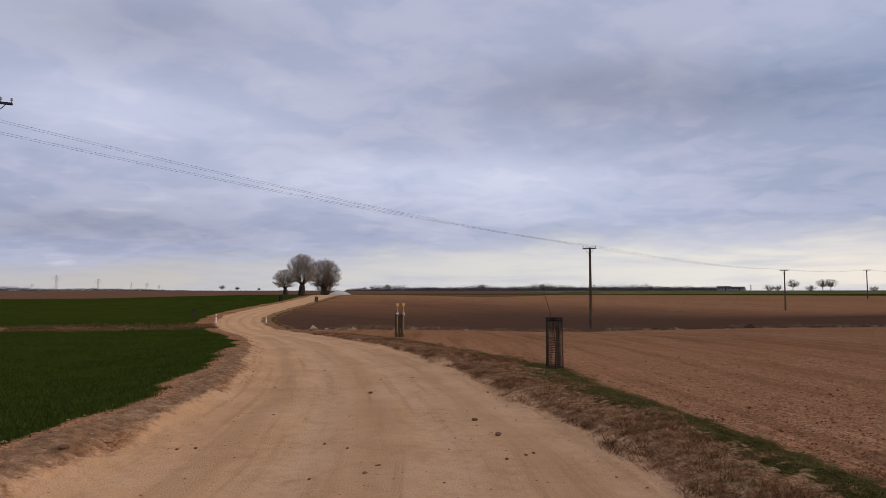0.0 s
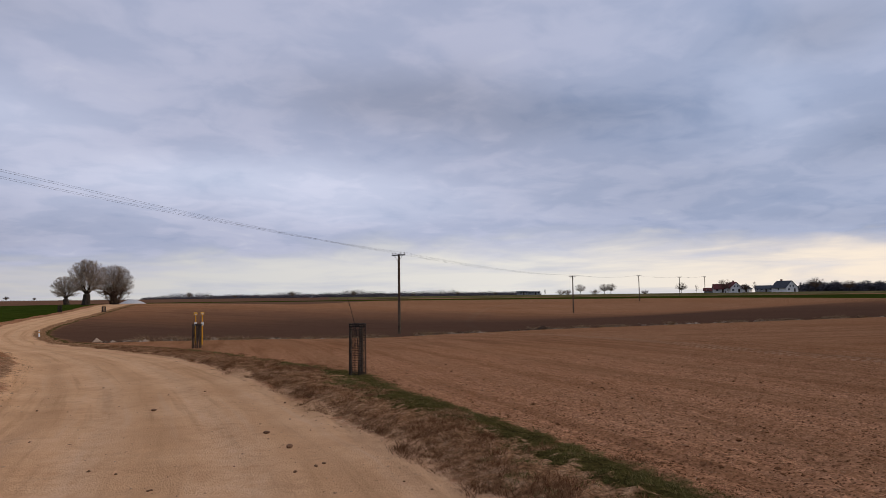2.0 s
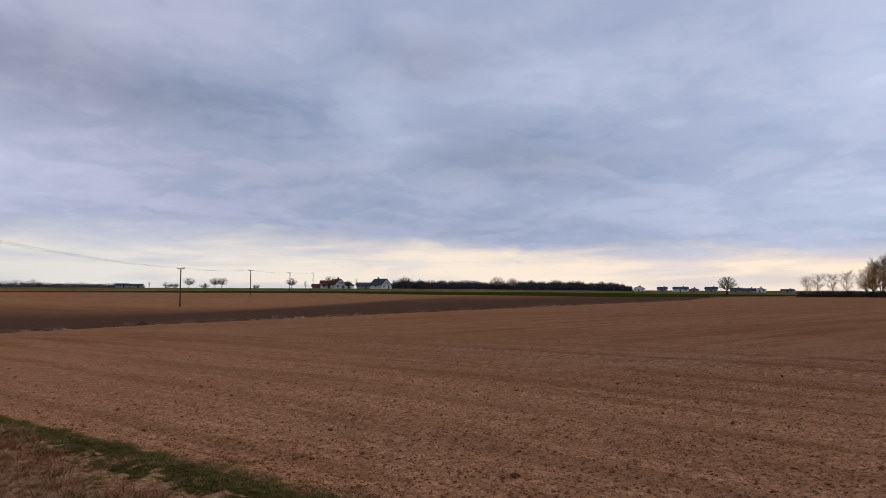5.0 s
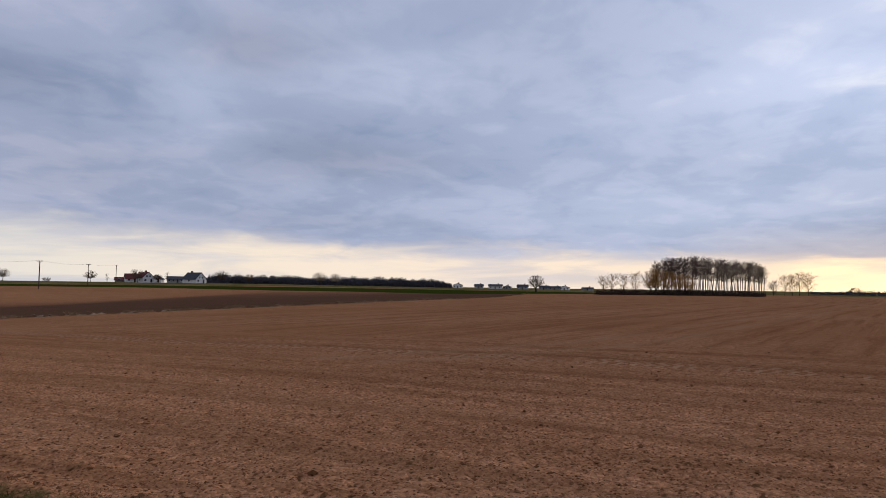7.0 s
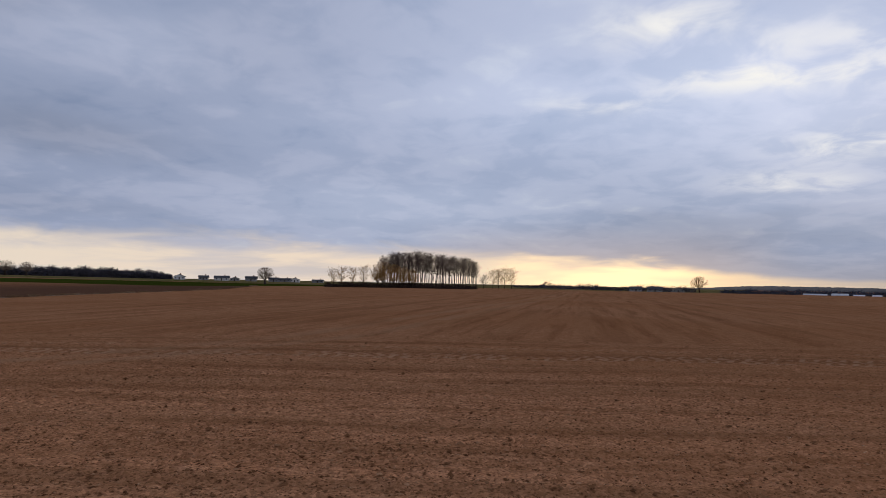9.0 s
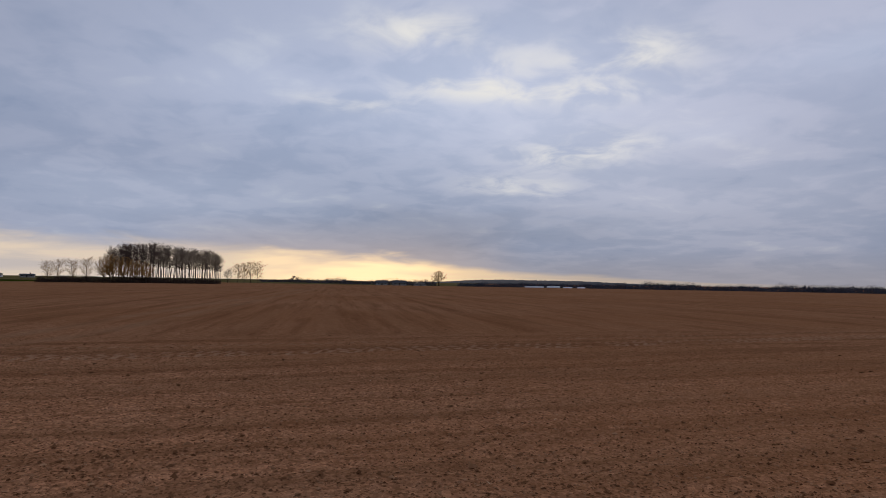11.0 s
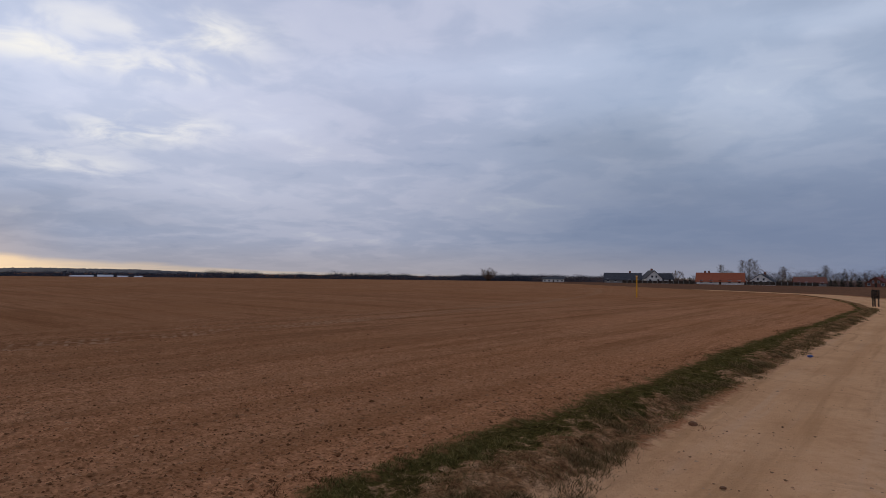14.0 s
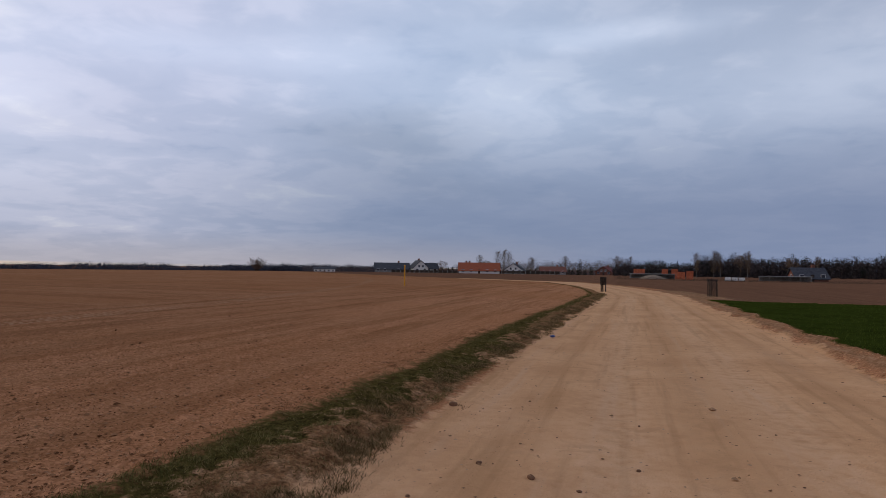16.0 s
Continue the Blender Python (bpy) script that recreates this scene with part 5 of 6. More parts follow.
# most white walls of this row get grey plaster as their backlit shade
for az_, w_, h_, a_, m_ in ((-66.4, 9, 4.4, "y", M_PLASTER), (-68.2, 8, 4.0, "x", M_GREY_BACKLIT_WALL), (-69.6, 12.5, 4.2, "x", M_PLASTER), (-70.6, 8, 3.3, "y", M_GREY_BACKLIT_WALL), (-71.9, 10, 4.4, "x", M_GREY_BACKLIT_WALL),
                            (-73.7, 9, 3.8, "x", M_GREY_BACKLIT_WALL), (-74.6, 11, 3.4, "x", M_GREY_BACKLIT_WALL), (-75.4, 9, 3.9, "y", M_PLASTER), (-77.3, 10, 2.8, "x", M_GREY_BACKLIT_WALL)):
    house(az_, 640, w_, 8, h_ * 0.62, h_, a_, m_, M_ROOF_DARK, "new white house with a dark roof in a distant row", -5, (0.2,), 3)
for az_, w_, h_, a_, m_ in ((-103.9, 9, 4.0, "x", M_GREY_BACKLIT_WALL), (-105.4, 11, 4.2, "x", M_GREY_BACKLIT_WALL), (-107.2, 9, 3.8, "y", M_GREY_BACKLIT_WALL)):
    house(az_, 560, w_, 8, h_ * 0.55, h_, a_, m_, M_ROOF_DARK, "small house under the sunset with a dark roof", 5, (0.2,), 3)
# village to the south
house(-160.25, 340, 17, 9, 1.9, 4.9, "x", M_GREY_BACKLIT_WALL, M_ROOF_DARK, "long low house with a wide dark roof", 0, (0.2,), 5)
house(-162.5, 335, 7.5, 11, 2.6, 6.1, "y", M_PLASTER, M_ROOF_DARK, "white gabled house with a steep dark roof", 14, (0.15,), 2)
house(-163.5, 342, 6.5, 8, 2.4, 5.0, "x", M_PLASTER, M_ROOF_DARK, "white side wing with dormers and a dark roof", 14, (), 2)
house(-167.7, 335, 20, 10, 1.6, 5.3, "x", M_PLASTER, M_ROOF_RED, "long white house with a bright red tiled roof", 0, (-0.32, -0.24), 5)
house(-169.3, 338, 4.5, 7, 1.9, 4.2, "y", M_PLASTER, M_ROOF_RED, "white gabled porch wing with a red roof", 0, (), 2)
house(-170.75, 345, 9.5, 10, 2.1, 5.3, "y", M_PLASTER, M_ROOF_DARK, "white gabled house with a dark roof and attic windows", -10, (0.2,), 3)
house(-173.9, 360, 13, 8, 1.8, 4.2, "x", M_GREY_BACKLIT_WALL, M_CHIMNEY, "low brown house with a rusty roof", 6, (0.2,), 4)
house(-178.3, 380, 9, 8, 2.0, 4.8, "y", M_CHIMNEY, M_ROOF_MAROON, "brown house with a maroon gable", -20, (0.2,), 3)
house(166.9, 232, 9, 8, 1.0, 4.0, "x", M_CHIMNEY, M_ROOF_DARK, "new house with a dark roof at the edge of the wood", 20, (0.2,), 3)
house(-154.6, 520, 16, 8, 2.6, 3.9, "x", M_PLASTER, M_ROOF_DARK, "long white barn on the southern horizon", 0, (), 5, name="barn")


def fence(az0, az1, d, h, n, label):
    """Boards on posts along the front of the gardens."""
    x0, y0 = polar(az0, d)
    x1, y1 = polar(az1, d)
    ob = thing("fence", x0, y0, land_z(x0, y0), 0, label, "fence")
    for i in range(n):
        a, b = i / n, (i + 1) / n
        p = (x0 + (x1 - x0) * a, y0 + (y1 - y0) * a)
        q = (x0 + (x1 - x0) * b, y0 + (y1 - y0) * b)
        zp, zq = land_z(*p) - land_z(x0, y0), land_z(*q) - land_z(x0, y0)
        px, py, qx, qy = p[0] - x0, p[1] - y0, q[0] - x0, q[1] - y0
        part("post", boxed(px - 0.12, px + 0.12, py - 0.12, py + 0.12, zp - 0.3, zp + h + 0.1), M_CONCRETE, ob)
        bm = bmesh.new()
        lo, hi = 0.12, h
        vs = [bm.verts.new(v) for v in ((px, py, zp + lo), (qx, qy, zq + lo), (qx, qy, zq + hi), (px, py, zp + hi))]
        f = bm.faces.new(vs)
        r = bmesh.ops.extrude_face_region(bm, geom=[f])
        bmesh.ops.translate(bm, verts=[v for v in r["geom"] if isinstance(v, bmesh.types.BMVert)], vec=(0.0, 0.05, 0))
        part("panel", bm, M_WOOD_DARK, ob)
    return ob


fence(-160.2, -165.8, 322, 1.3, 14, "dark board fence along the gardens")
fence(-169.6, -174.5, 322, 1.5, 12, "dark board fence with pale posts along the gardens")
# birches and tall garden trees of the village
for gaz, gd, top, kind, sd in ((-169.25, 370, 1.42, "s", 501), (-169.75, 372, 1.52, "s", 502), (-170.2, 371, 1.35, "s", 503), (-167.8, 380, 1.08, "s", 504), (-168.3, 384, 0.85, "b", 505),
                               (-164.5, 350, 0.72, "b", 506), (-172.2, 380, 0.95, "s", 507), (-175.0, 370, 1.05, "s", 508), (-179.2, 380, 1.10, "s", 509), (179.8, 380, 1.05, "s", 510),
                               (174.7, 262, 1.35, "s", 511), (173.4, 264, 1.50, "s", 512), (172.9, 262, 1.40, "s", 513), (171.5, 260, 1.58, "b", 514), (171.0, 262, 1.45, "s", 515), (167.9, 262, 1.2, "b", 516), (166.2, 258, 1.05, "s", 517)):
    x, y = polar(gaz, gd)
    hh = 1.7 + gd * math.tan(radians(top)) - land_z(x, y)
    made = slender(sd, hh, 0.21, 0.2, 90, 0.12, 0.014, 0.7, 4) if kind == "s" else broad(sd, hh, 1.0, 4, 0.2, 0.024)
    tree(kind, gaz, gd, "bare birch with upright twigs by the village" if kind == "s" else "bare spreading tree by the village", made, bark=M_BIRCH if kind == "s" else M_BARK, group="trees of the village")


# ---------------------------------------------------------------- building sites
def brick_stack(az, d, w, h, z, label="pallet of orange hollow bricks at a building site"):
    x, y = polar(az, d)
    ob = thing("brick_stack", x, y, z, az, label, "bricks", "brick stacks of the building site")
    nx, nz = max(2, round(w / 0.5)), max(2, round(h / 0.4))
    sx, sz = w / nx, h / nz
    me = None
    for i in range(nx):
        for k in range(nz):
            if me is None:
                bm = boxed(0.015, sx - 0.02, -0.5, 0.5, 0.015, sz - 0.02, bevel=0.02)
                b = part("brick", bm, M_BRICK, ob)
                me = b.data
            else:
                b = part("brick", me, parent=ob)
            b.location = (-w / 2 + i * sx, 0.06 * ((i * 7 + k * 3) % 3), k * sz)
    return ob


def slab(az, d, w, dep, h, label, legs):
    x, y = polar(az, d)
    z = land_z(x, y)
    ob = thing("building_shell", x, y, z, az, label, "building site")
    part("slab", boxed(-w / 2, w / 2, -dep / 2, dep / 2, h - 0.22, h, bevel=0.02), M_CONCRETE, ob)
    for i in range(legs):
        px = -w / 2 + 0.3 + (w - 0.6) * i / (legs - 1)
        for py in (-dep / 2 + 0.3, dep / 2 - 0.3):
            part("pillar", boxed(px - 0.14, px + 0.14, py - 0.14, py + 0.14, -0.4, h - 0.222), M_CONCRETE, ob)
    part("back_wall", boxed(-w / 2 + 0.2, w / 2 - 0.2, dep / 2 - 0.95, dep / 2 - 0.7, -0.4, h - 0.224), M_CONCRETE, ob)
    return z + h


_top = slab(178.0, 225, 14.5, 9, 1.55, "unfinished concrete storey with brick stacks on top", 5)
brick_stack(179.1, 223, 3.4, 1.45, _top + 0.002)
brick_stack(177.1, 223, 1.9, 1.5, _top + 0.002)
brick_stack(176.35, 223, 1.9, 1.5, _top + 0.002)
for saz, sw, sh in ((175.85, 2.2, 2.3), (175.2, 2.0, 2.5), (176.2, 1.0, 1.6)):
    x, y = polar(saz, 215)
    brick_stack(saz, 215, sw, sh, land_z(x, y))
slab(168.4, 222, 14, 7, 1.5, "unfinished single-storey shell with pale concrete slab", 6)
for saz in (172.4, 171.9, 171.4):
    x, y = polar(saz, 200)
    ob = thing("block_pallet", x, y, land_z(x, y), saz, "pallet of pale building blocks on the site", "blocks", "pallets of the building site")
    part("blocks", boxed(-0.8, 0.8, -0.5, 0.5, 0.12, 0.95, bevel=0.03), M_PLASTER, ob)
    part("pallet", boxed(-0.85, 0.85, -0.55, 0.55, 0.0, 0.116), M_WOOD_DARK, ob)


# ---------------------------------------------------------------- plastic tunnels and pylons
def tunnel(az, d, w, h, label):
    x, y = polar(az, d)
    ob = thing("polytunnel", x, y, land_z(x, y), az, label, "greenhouse", "polytunnels")
    bm = bmesh.new()
    n = 8
    rings = []
    for e in np.linspace(-w / 2, w / 2, 10):
        rings.append([bm.verts.new((e, -4 * math.cos(math.pi * k / n), -0.2 + (h + 0.2) * math.sin(math.pi * k / n))) for k in range(n + 1)])
    for a, b in zip(rings[:-1], rings[1:]):
        for k in range(n):
            bm.faces.new((a[k], b[k], b[k + 1], a[k + 1]))
    for r in (rings[0], rings[-1]):
        bm.faces.new(r)
    part("cover", bm, M_SHEET, ob)
    part("door", boxed(-w / 2 - 0.06, -w / 2 + 0.02, -0.8, 0.8, 0.0, 2.0), M_FRAME, ob)


for az_, w_, h_ in ((-116.9, 13, 1.9), (-118.5, 9, 2.3), (-119.7, 6, 1.8), (-120.8, 5, 1.8)):
    tunnel(az_, 470, w_, h_, "long white polytunnel beyond the field")


# steel paled so that its colour carries the haze of distance
M_STEEL = simple("hazed_steel", (0.38, 0.38, 0.40), (0.50, 0.50, 0.52), 1.0, 0.8, 0.0, bump=0)


def pylon(az, d, top):
    x, y = polar(az, d)
    z = land_z(x, y)
    h = 1.7 + d * math.tan(radians(top)) - z
    ob = thing("pylon", x, y, z, az + 20, "grey steel lattice pylon on the horizon", "pylon", "pylons")
    segs = []
    r = 0.14
    for sx in (-1, 1):
        for sy in (-1, 1):
            segs.append((sx * 3.0, sy * 3.0, 0, sx * 0.5, sy * 0.5, h, r, r))
    for k in range(8):
        z0, z1 = h * k / 8, h * (k + 1) / 8
        w0, w1 = 3.0 - 2.5 * k / 8, 3.0 - 2.5 * (k + 1) / 8
        for s in (-1, 1):
            segs.append((-w0, s * w0, z0, w1, s * w1, z1, r * .6, r * .6))
            segs.append((w0, s * w0, z0, -w1, s * w1, z1, r * .6, r * .6))
    part("lattice", sticks(segs, 4), M_STEEL, ob)
    for t, w in ((0.70, 6.0), (0.82, 8.0), (0.94, 5.0)):
        part("arm", sticks([(-w, 0, h * t, w, 0, h * t, 0.2, 0.2), (-w, 0, h * t, 0, 0, h * t + 1.5, .1, .1), (w, 0, h * t, 0, 0, h * t + 1.5, .1, .1)], 4), M_STEEL, ob)


for az_, d_, t_ in ((28.25, 1500, 1.22), (25.5, 1800, 0.96), (23.2, 2300, 0.72), (22.1, 2100, 0.72), (29.8, 2600, 0.55), (21.2, 3000, 0.5)):
    pylon(az_, d_, t_)

# ---------------------------------------------------------------- things beside the road
M_NET = simple("dark_net", (0.018, 0.015, 0.014), (0.045, 0.036, 0.03), 9.0, 0.8)
M_STAKE = simple("wooden_stake", (0.075, 0.052, 0.038), (0.15, 0.11, 0.082), 5.0, 0.9)
M_YELLOW = simple("yellow_paint", (0.58, 0.27, 0.012), (0.70, 0.36, 0.02), 5.0, 0.5)
M_WHITE = simple("white_paint", (0.66, 0.65, 0.62), (0.78, 0.77, 0.74), 6.0, 0.5)
M_RED = simple("red_band", (0.50, 0.07, 0.03), (0.62, 0.11, 0.05), 6.0, 0.6)
M_STONE = simple("field_stone", (0.13, 0.062, 0.034), (0.27, 0.15, 0.085), 18.0, 0.9, bump=0.6)
M_RUBBLE = island("rubble", [(0.2, (0.060, 0.037, 0.022)), (0.5, (0.18, 0.120, 0.078)), (0.8, (0.38, 0.28, 0.195))])


def tree_guard(x, y, h, r, label, rings=30, bars=26, sapling=0.0, strip=0.006, foot=0.0, post=0.03):
    z = float(ground_z(x, y)) - 0.02
    ob = thing("tree_guard", x, y, z, 12, label, "tree guard", "tree guards along the road")
    segs = []
    for k in range(bars):
        a = 2 * math.pi * k / bars
        c, s = math.cos(a) * r, math.sin(a) * r
        segs.append((c, s, h * foot, c * 0.97, s * 0.97, h, strip, strip))
    for j in range(rings + 1):
        zz = h * (foot + (1 - foot) * j / rings)
        for k in range(bars):
            a, b = 2 * math.pi * k / bars, 2 * math.pi * (k + 1) / bars
            rr = r * (1 - 0.03 * j / rings) * (1 + 0.02 * math.sin(j * 1.7 + k))
            segs.append((math.cos(a) * rr, math.sin(a) * rr, zz, math.cos(b) * rr, math.sin(b) * rr, zz, strip, strip))
    part("net", sticks(segs, 3), M_NET, ob, "dark plastic mesh net")
    rim = []
    for k in range(20):
        a, b = 2 * math.pi * k / 20, 2 * math.pi * (k + 1) / 20
        for zz in (h, h - 0.05):
            rim.append((math.cos(a) * r, math.sin(a) * r, zz, math.cos(b) * r, math.sin(b) * r, zz, 0.014, 0.014))
    part("rim", sticks(rim, 4), M_NET, ob)
    for k in range(3):
        a = 2 * math.pi * k / 3 + 0.5
        bm = bmesh.new()
        tube(bm, (math.cos(a) * r * 0.8, math.sin(a) * r * 0.8, -0.2), (math.cos(a) * r * 0.82, math.sin(a) * r * 0.82, h + 0.02), post, post * 0.93, 8)
        part("stake", bm, M_STAKE, ob)
    if sapling:
        rng = np.random.default_rng(int(abs(x * 10)))
        tr, pts = bend(rng, (0.02, 0, -0.02), (0.05, 0.02, 1), sapling, 0.013, 0.004, 9, 0.06)
        segs = list(tr)
        for q, d, rr_ in pts[4:]:
            segs += bend(rng, q, off(rng, d, 0.35, 0.4), 0.13, 0.004, 0.002, 2, 0.1)[0]
        st = thing("sapling", x, y, z, 0, "thin bare sapling growing out of its guard", "sapling", "saplings along the road")
        part("stem", sticks(segs, 5), M_BARK, st)
    return ob


tree_guard(3.19, 17.2, 1.28, 0.215, "dark cylindrical mesh guard round a young roadside tree", 30, 20, 2.0, 0.0052)
tree_guard(-1.24, 31.75, 1.05, 0.20, "dark mesh guard standing before two yellow marker posts", 22, 16, 1.5, 0.006)
tree_guard(*polar(-177.75, 55.0), 1.15, 0.24, "dark mesh guard on three stakes at the road's bend", 16, 12, 1.3, 0.012, 0.5, 0.05)
tree_guard(*polar(173.95, 46.5), 1.10, 0.30, "dark mesh guard with a sapling beside the corn field", 18, 14, 1.2, 0.008)
tree_guard(*polar(11.9, 92.0), 0.80, 0.22, "small dark mesh guard on the verge of the road", 10, 12, 0.9, 0.02)
tree_guard(*polar(9.0, 93.0), 0.70, 0.22, "small dark mesh guard on the verge of the road", 10, 12, 0.9, 0.02)
tree_guard(*polar(18.65, 57.0), 0.75, 0.14, "small dark mesh guard by the corn", 10, 8, 0.9, 0.006)


def marker_post(x, y, h, label, plate=True, wide=0.027):
    """A yellow pipeline marker: square post, sloped cap and small white plate."""
    z = float(ground_z(x, y))
    ob = thing("marker_post", x, y, z, math.degrees(math.atan2(-x, y)) + 8, label, "marker post", "yellow marker posts")
    part("post", boxed(-wide, wide, -wide, wide, -0.2, h - 0.10, bevel=0.006), M_YELLOW, ob)
    bm = bmesh.new()
    for v in ((-0.08, -0.07, h - 0.10), (0.08, -0.07, h - 0.10), (0.08, 0.07, h - 0.10), (-0.08, 0.07, h - 0.10), (-0.08, -0.07, h - 0.02), (0.08, -0.07, h - 0.02), (0.08, 0.05, h + 0.03), (-0.08, 0.05, h + 0.03)):
        bm.verts.new(v)
    bm.verts.ensure_lookup_table()
    for f in ((0, 3, 2, 1), (4, 5, 6, 7), (0, 1, 5, 4), (1, 2, 6, 5), (2, 3, 7, 6), (3, 0, 4, 7)):
        bm.faces.new([bm.verts[i] for i in f])
    cap = part("cap", bm, M_YELLOW, ob)
    part("number_plate", boxed(-0.045, 0.045, -0.078, -0.0715, h - 0.085, h - 0.045), M_WHITE, cap)
    if plate:
        pl = part("plate", boxed(-0.065, 0.065, -0.046, -0.034, h * 0.60, h * 0.60 + 0.16, bevel=0.004), M_WHITE, ob, "small white notice plate")
        for k in range(3):
            part("mark", boxed(-0.05, 0.045, -0.050, -0.0465, h * 0.60 + 0.03 + 0.04 * k, h * 0.60 + 0.042 + 0.04 * k), M_IRON, pl)


marker_post(-1.49, 36.25, 1.58, "yellow marker post with a white plate on the verge")
marker_post(-1.17, 36.27, 1.58, "yellow marker post with a white plate on the verge")
marker_post(*polar(-161.2, 64.0), 1.95, "tall yellow marker post out in the ploughed field", False, 0.06)


def delineator(x, y, h, band, label):
    z = float(ground_z(x, y))
    ob = thing("road_marker", x, y, z, 10, label, "road marker", "white road markers")
    bm = bmesh.new()
    tube(bm, (0, 0, -0.1), (0, 0, h * 0.66), 0.055, 0.05, 10)
    part("post", bm, M_WHITE, ob)
    bm = bmesh.new()
    tube(bm, (0, 0, h * 0.66), (0, 0, h * 0.82), 0.053, 0.053, 10)
    part("band", bm, band, ob)
    bm = bmesh.new()
    tube(bm, (0, 0, h * 0.82), (0, 0, h), 0.05, 0.04, 10)
    part("cap", bm, M_WHITE, ob)


delineator(*polar(17.0, 49.0), 0.60, M_RED, "white roadside post with a red band")
delineator(-12.0, 51.6, 0.42, M_YELLOW, "short white roadside post with a yellow band")


# ---------------------------------------------------------------- stones, rubble and heaps
def rock_mesh(seed, flat=0.6):
    rng = np.random.default_rng(seed)
    bm = bmesh.new()
    bmesh.ops.create_icosphere(bm, subdivisions=2, radius=1.0)
    ax = rng.normal(0, 1, (7, 3))
    ax /= np.linalg.norm(ax, axis=1, keepdims=True)
    lim = rng.uniform(0.62, 0.95, 7)
    for v in bm.verts:
        c = np.array(v.co)
        for a, l in zip(ax, lim):
            o = c @ a - l
            if o > 0:
                c = c - a * o * 0.9
        v.co = Vector(c) + Vector(rng.normal(0, 0.015, 3))
        v.co.z *= flat
    me = bpy.data.meshes.new("stone")
    bm.to_mesh(me)
    bm.free()
    me.materials.append(M_STONE)
    return me


ROCKS = [rock_mesh(s, f) for s, f in ((1, 0.55), (2, 0.7), (3, 0.5), (4, 0.8))]
for k, (x, y, r) in enumerate(((0.56, 9.57, 0.065), (0.77, 8.55, 0.07), (-3.75, 7.15, 0.085), (2.44, -8.56, 0.075), (1.63, -6.31, 0.045), (1.13, -6.0, 0.055), (-0.62, 7.1, 0.025), (-1.0, 7.9, 0.022),
                               (0.72, 7.3, 0.035), (1.05, 7.6, 0.03), (-1.1, 12.6, 0.07), (0.25, -8.2, 0.025), (1.95, -5.3, 0.03))):
    ob = new("stone", ROCKS[k % 4])
    ob.matrix_basis = pose(x, y, float(ground_z(x, y)) + r * 0.25, 0, 0, 57 * k) @ Matrix.Diagonal((r * 0.75, r * 0.6, r * 0.6, 1))
    tagged(ob, "loose brown stone lying on the sandy road", "stone", "stones on the road")


_rs = np.random.default_rng(58)
for k in range(64):   # smaller dark pebbles strewn over the sand
    x, y = _rs.uniform(-3.4, 2.0), (1 if k % 2 else -1) * (5.0 + 11.0 * _rs.random() ** 1.3)
    r = 0.012 + 0.018 * _rs.random() ** 2.5
    ob = new("pebble", ROCKS[k % 4])
    ob.matrix_basis = pose(x, y, float(ground_z(x, y)) + r * 0.2, 0, 0, 41 * k) @ Matrix.Diagonal((r, r * 0.8, r * 0.8, 1))
    tagged(ob, "small dark brown pebble on the sandy road", "stone", "pebbles on the road")


def octa(rng, n, size):
    """n irregular lumps: verts (n, 6, 3) and faces."""
    base = np.array([(1, 0, 0), (0, 1, 0), (-1, 0, 0), (0, -1, 0), (0, 0, 1), (0, 0, -0.6)], float)
    v = base[None] * rng.uniform(0.55, 1.25, (n, 6, 1)) + rng.normal(0, 0.12, (n, 6, 3))
    a = rng.uniform(0, 2 * math.pi, n)
    c, s = np.cos(a)[:, None], np.sin(a)[:, None]
    x, y = v[..., 0] * c - v[..., 1] * s, v[..., 0] * s + v[..., 1] * c
    v = np.stack([x, y, v[..., 2] * 0.5], -1) * np.asarray(size).reshape(-1, 1, 1)
    f = np.array([(0, 1, 4), (1, 2, 4), (2, 3, 4), (3, 0, 4), (1, 0, 5), (2, 1, 5), (3, 2, 5), (0, 3, 5)])
    return v, (f[None] + 6 * np.arange(n)[:, None, None]).reshape(-1, 3)


def scatter(name, label, category, xy, size, mat, seed, sink=0.15):
    rng = np.random.default_rng(seed)
    v, f = octa(rng, len(xy), size)
    z = ground_z(xy[:, 0], xy[:, 1])
    v[..., 0] += xy[:, 0:1]
    v[..., 1] += xy[:, 1:2]
    v[..., 2] += (z + size * (0.5 - sink))[:, None]
    ob = new(name, raw_mesh(name, v.reshape(-1, 3), f, mat))
    return tagged(ob, label, category, kind="stuff")


def fan(rng, n, az0, az1, r0, r1, power=1.0):
    """Plan points between two bearings and radii, thinning out with distance."""
    az = np.radians(rng.uniform(az0, az1, n))
    r = r0 * (r1 / r0) ** (rng.random(n) ** power)
    return np.stack([-np.sin(az) * r, np.cos(az) * r], 1)


rng = np.random.default_rng(61)
M_CLOD = island("clods", [(0.15, (0.10, 0.042, 0.017)), (0.5, (0.20, 0.092, 0.040)), (0.85, (0.44, 0.24, 0.125))])
xy = fan(rng, 56000, -175, 5, 4.5, 22)
q = zones(xy[:, 0], xy[:, 1])
keep = (q["road"] < -0.3) & (q["verge"] < -0.1) & ~q["west"] & (q["ditch"] > 1.0)
xy = xy[keep]
scatter("clods", "crumbly brown clods all over the ploughed field", "soil", xy, rng.gamma(2.0, 0.0036, len(xy)) + 0.005, M_CLOD, 62)
xy = fan(rng, 260, -172, 0, 6, 55)
q = zones(xy[:, 0], xy[:, 1])
xy = xy[(q["road"] < -0.5) & (q["verge"] < -0.3) & ~q["west"]]
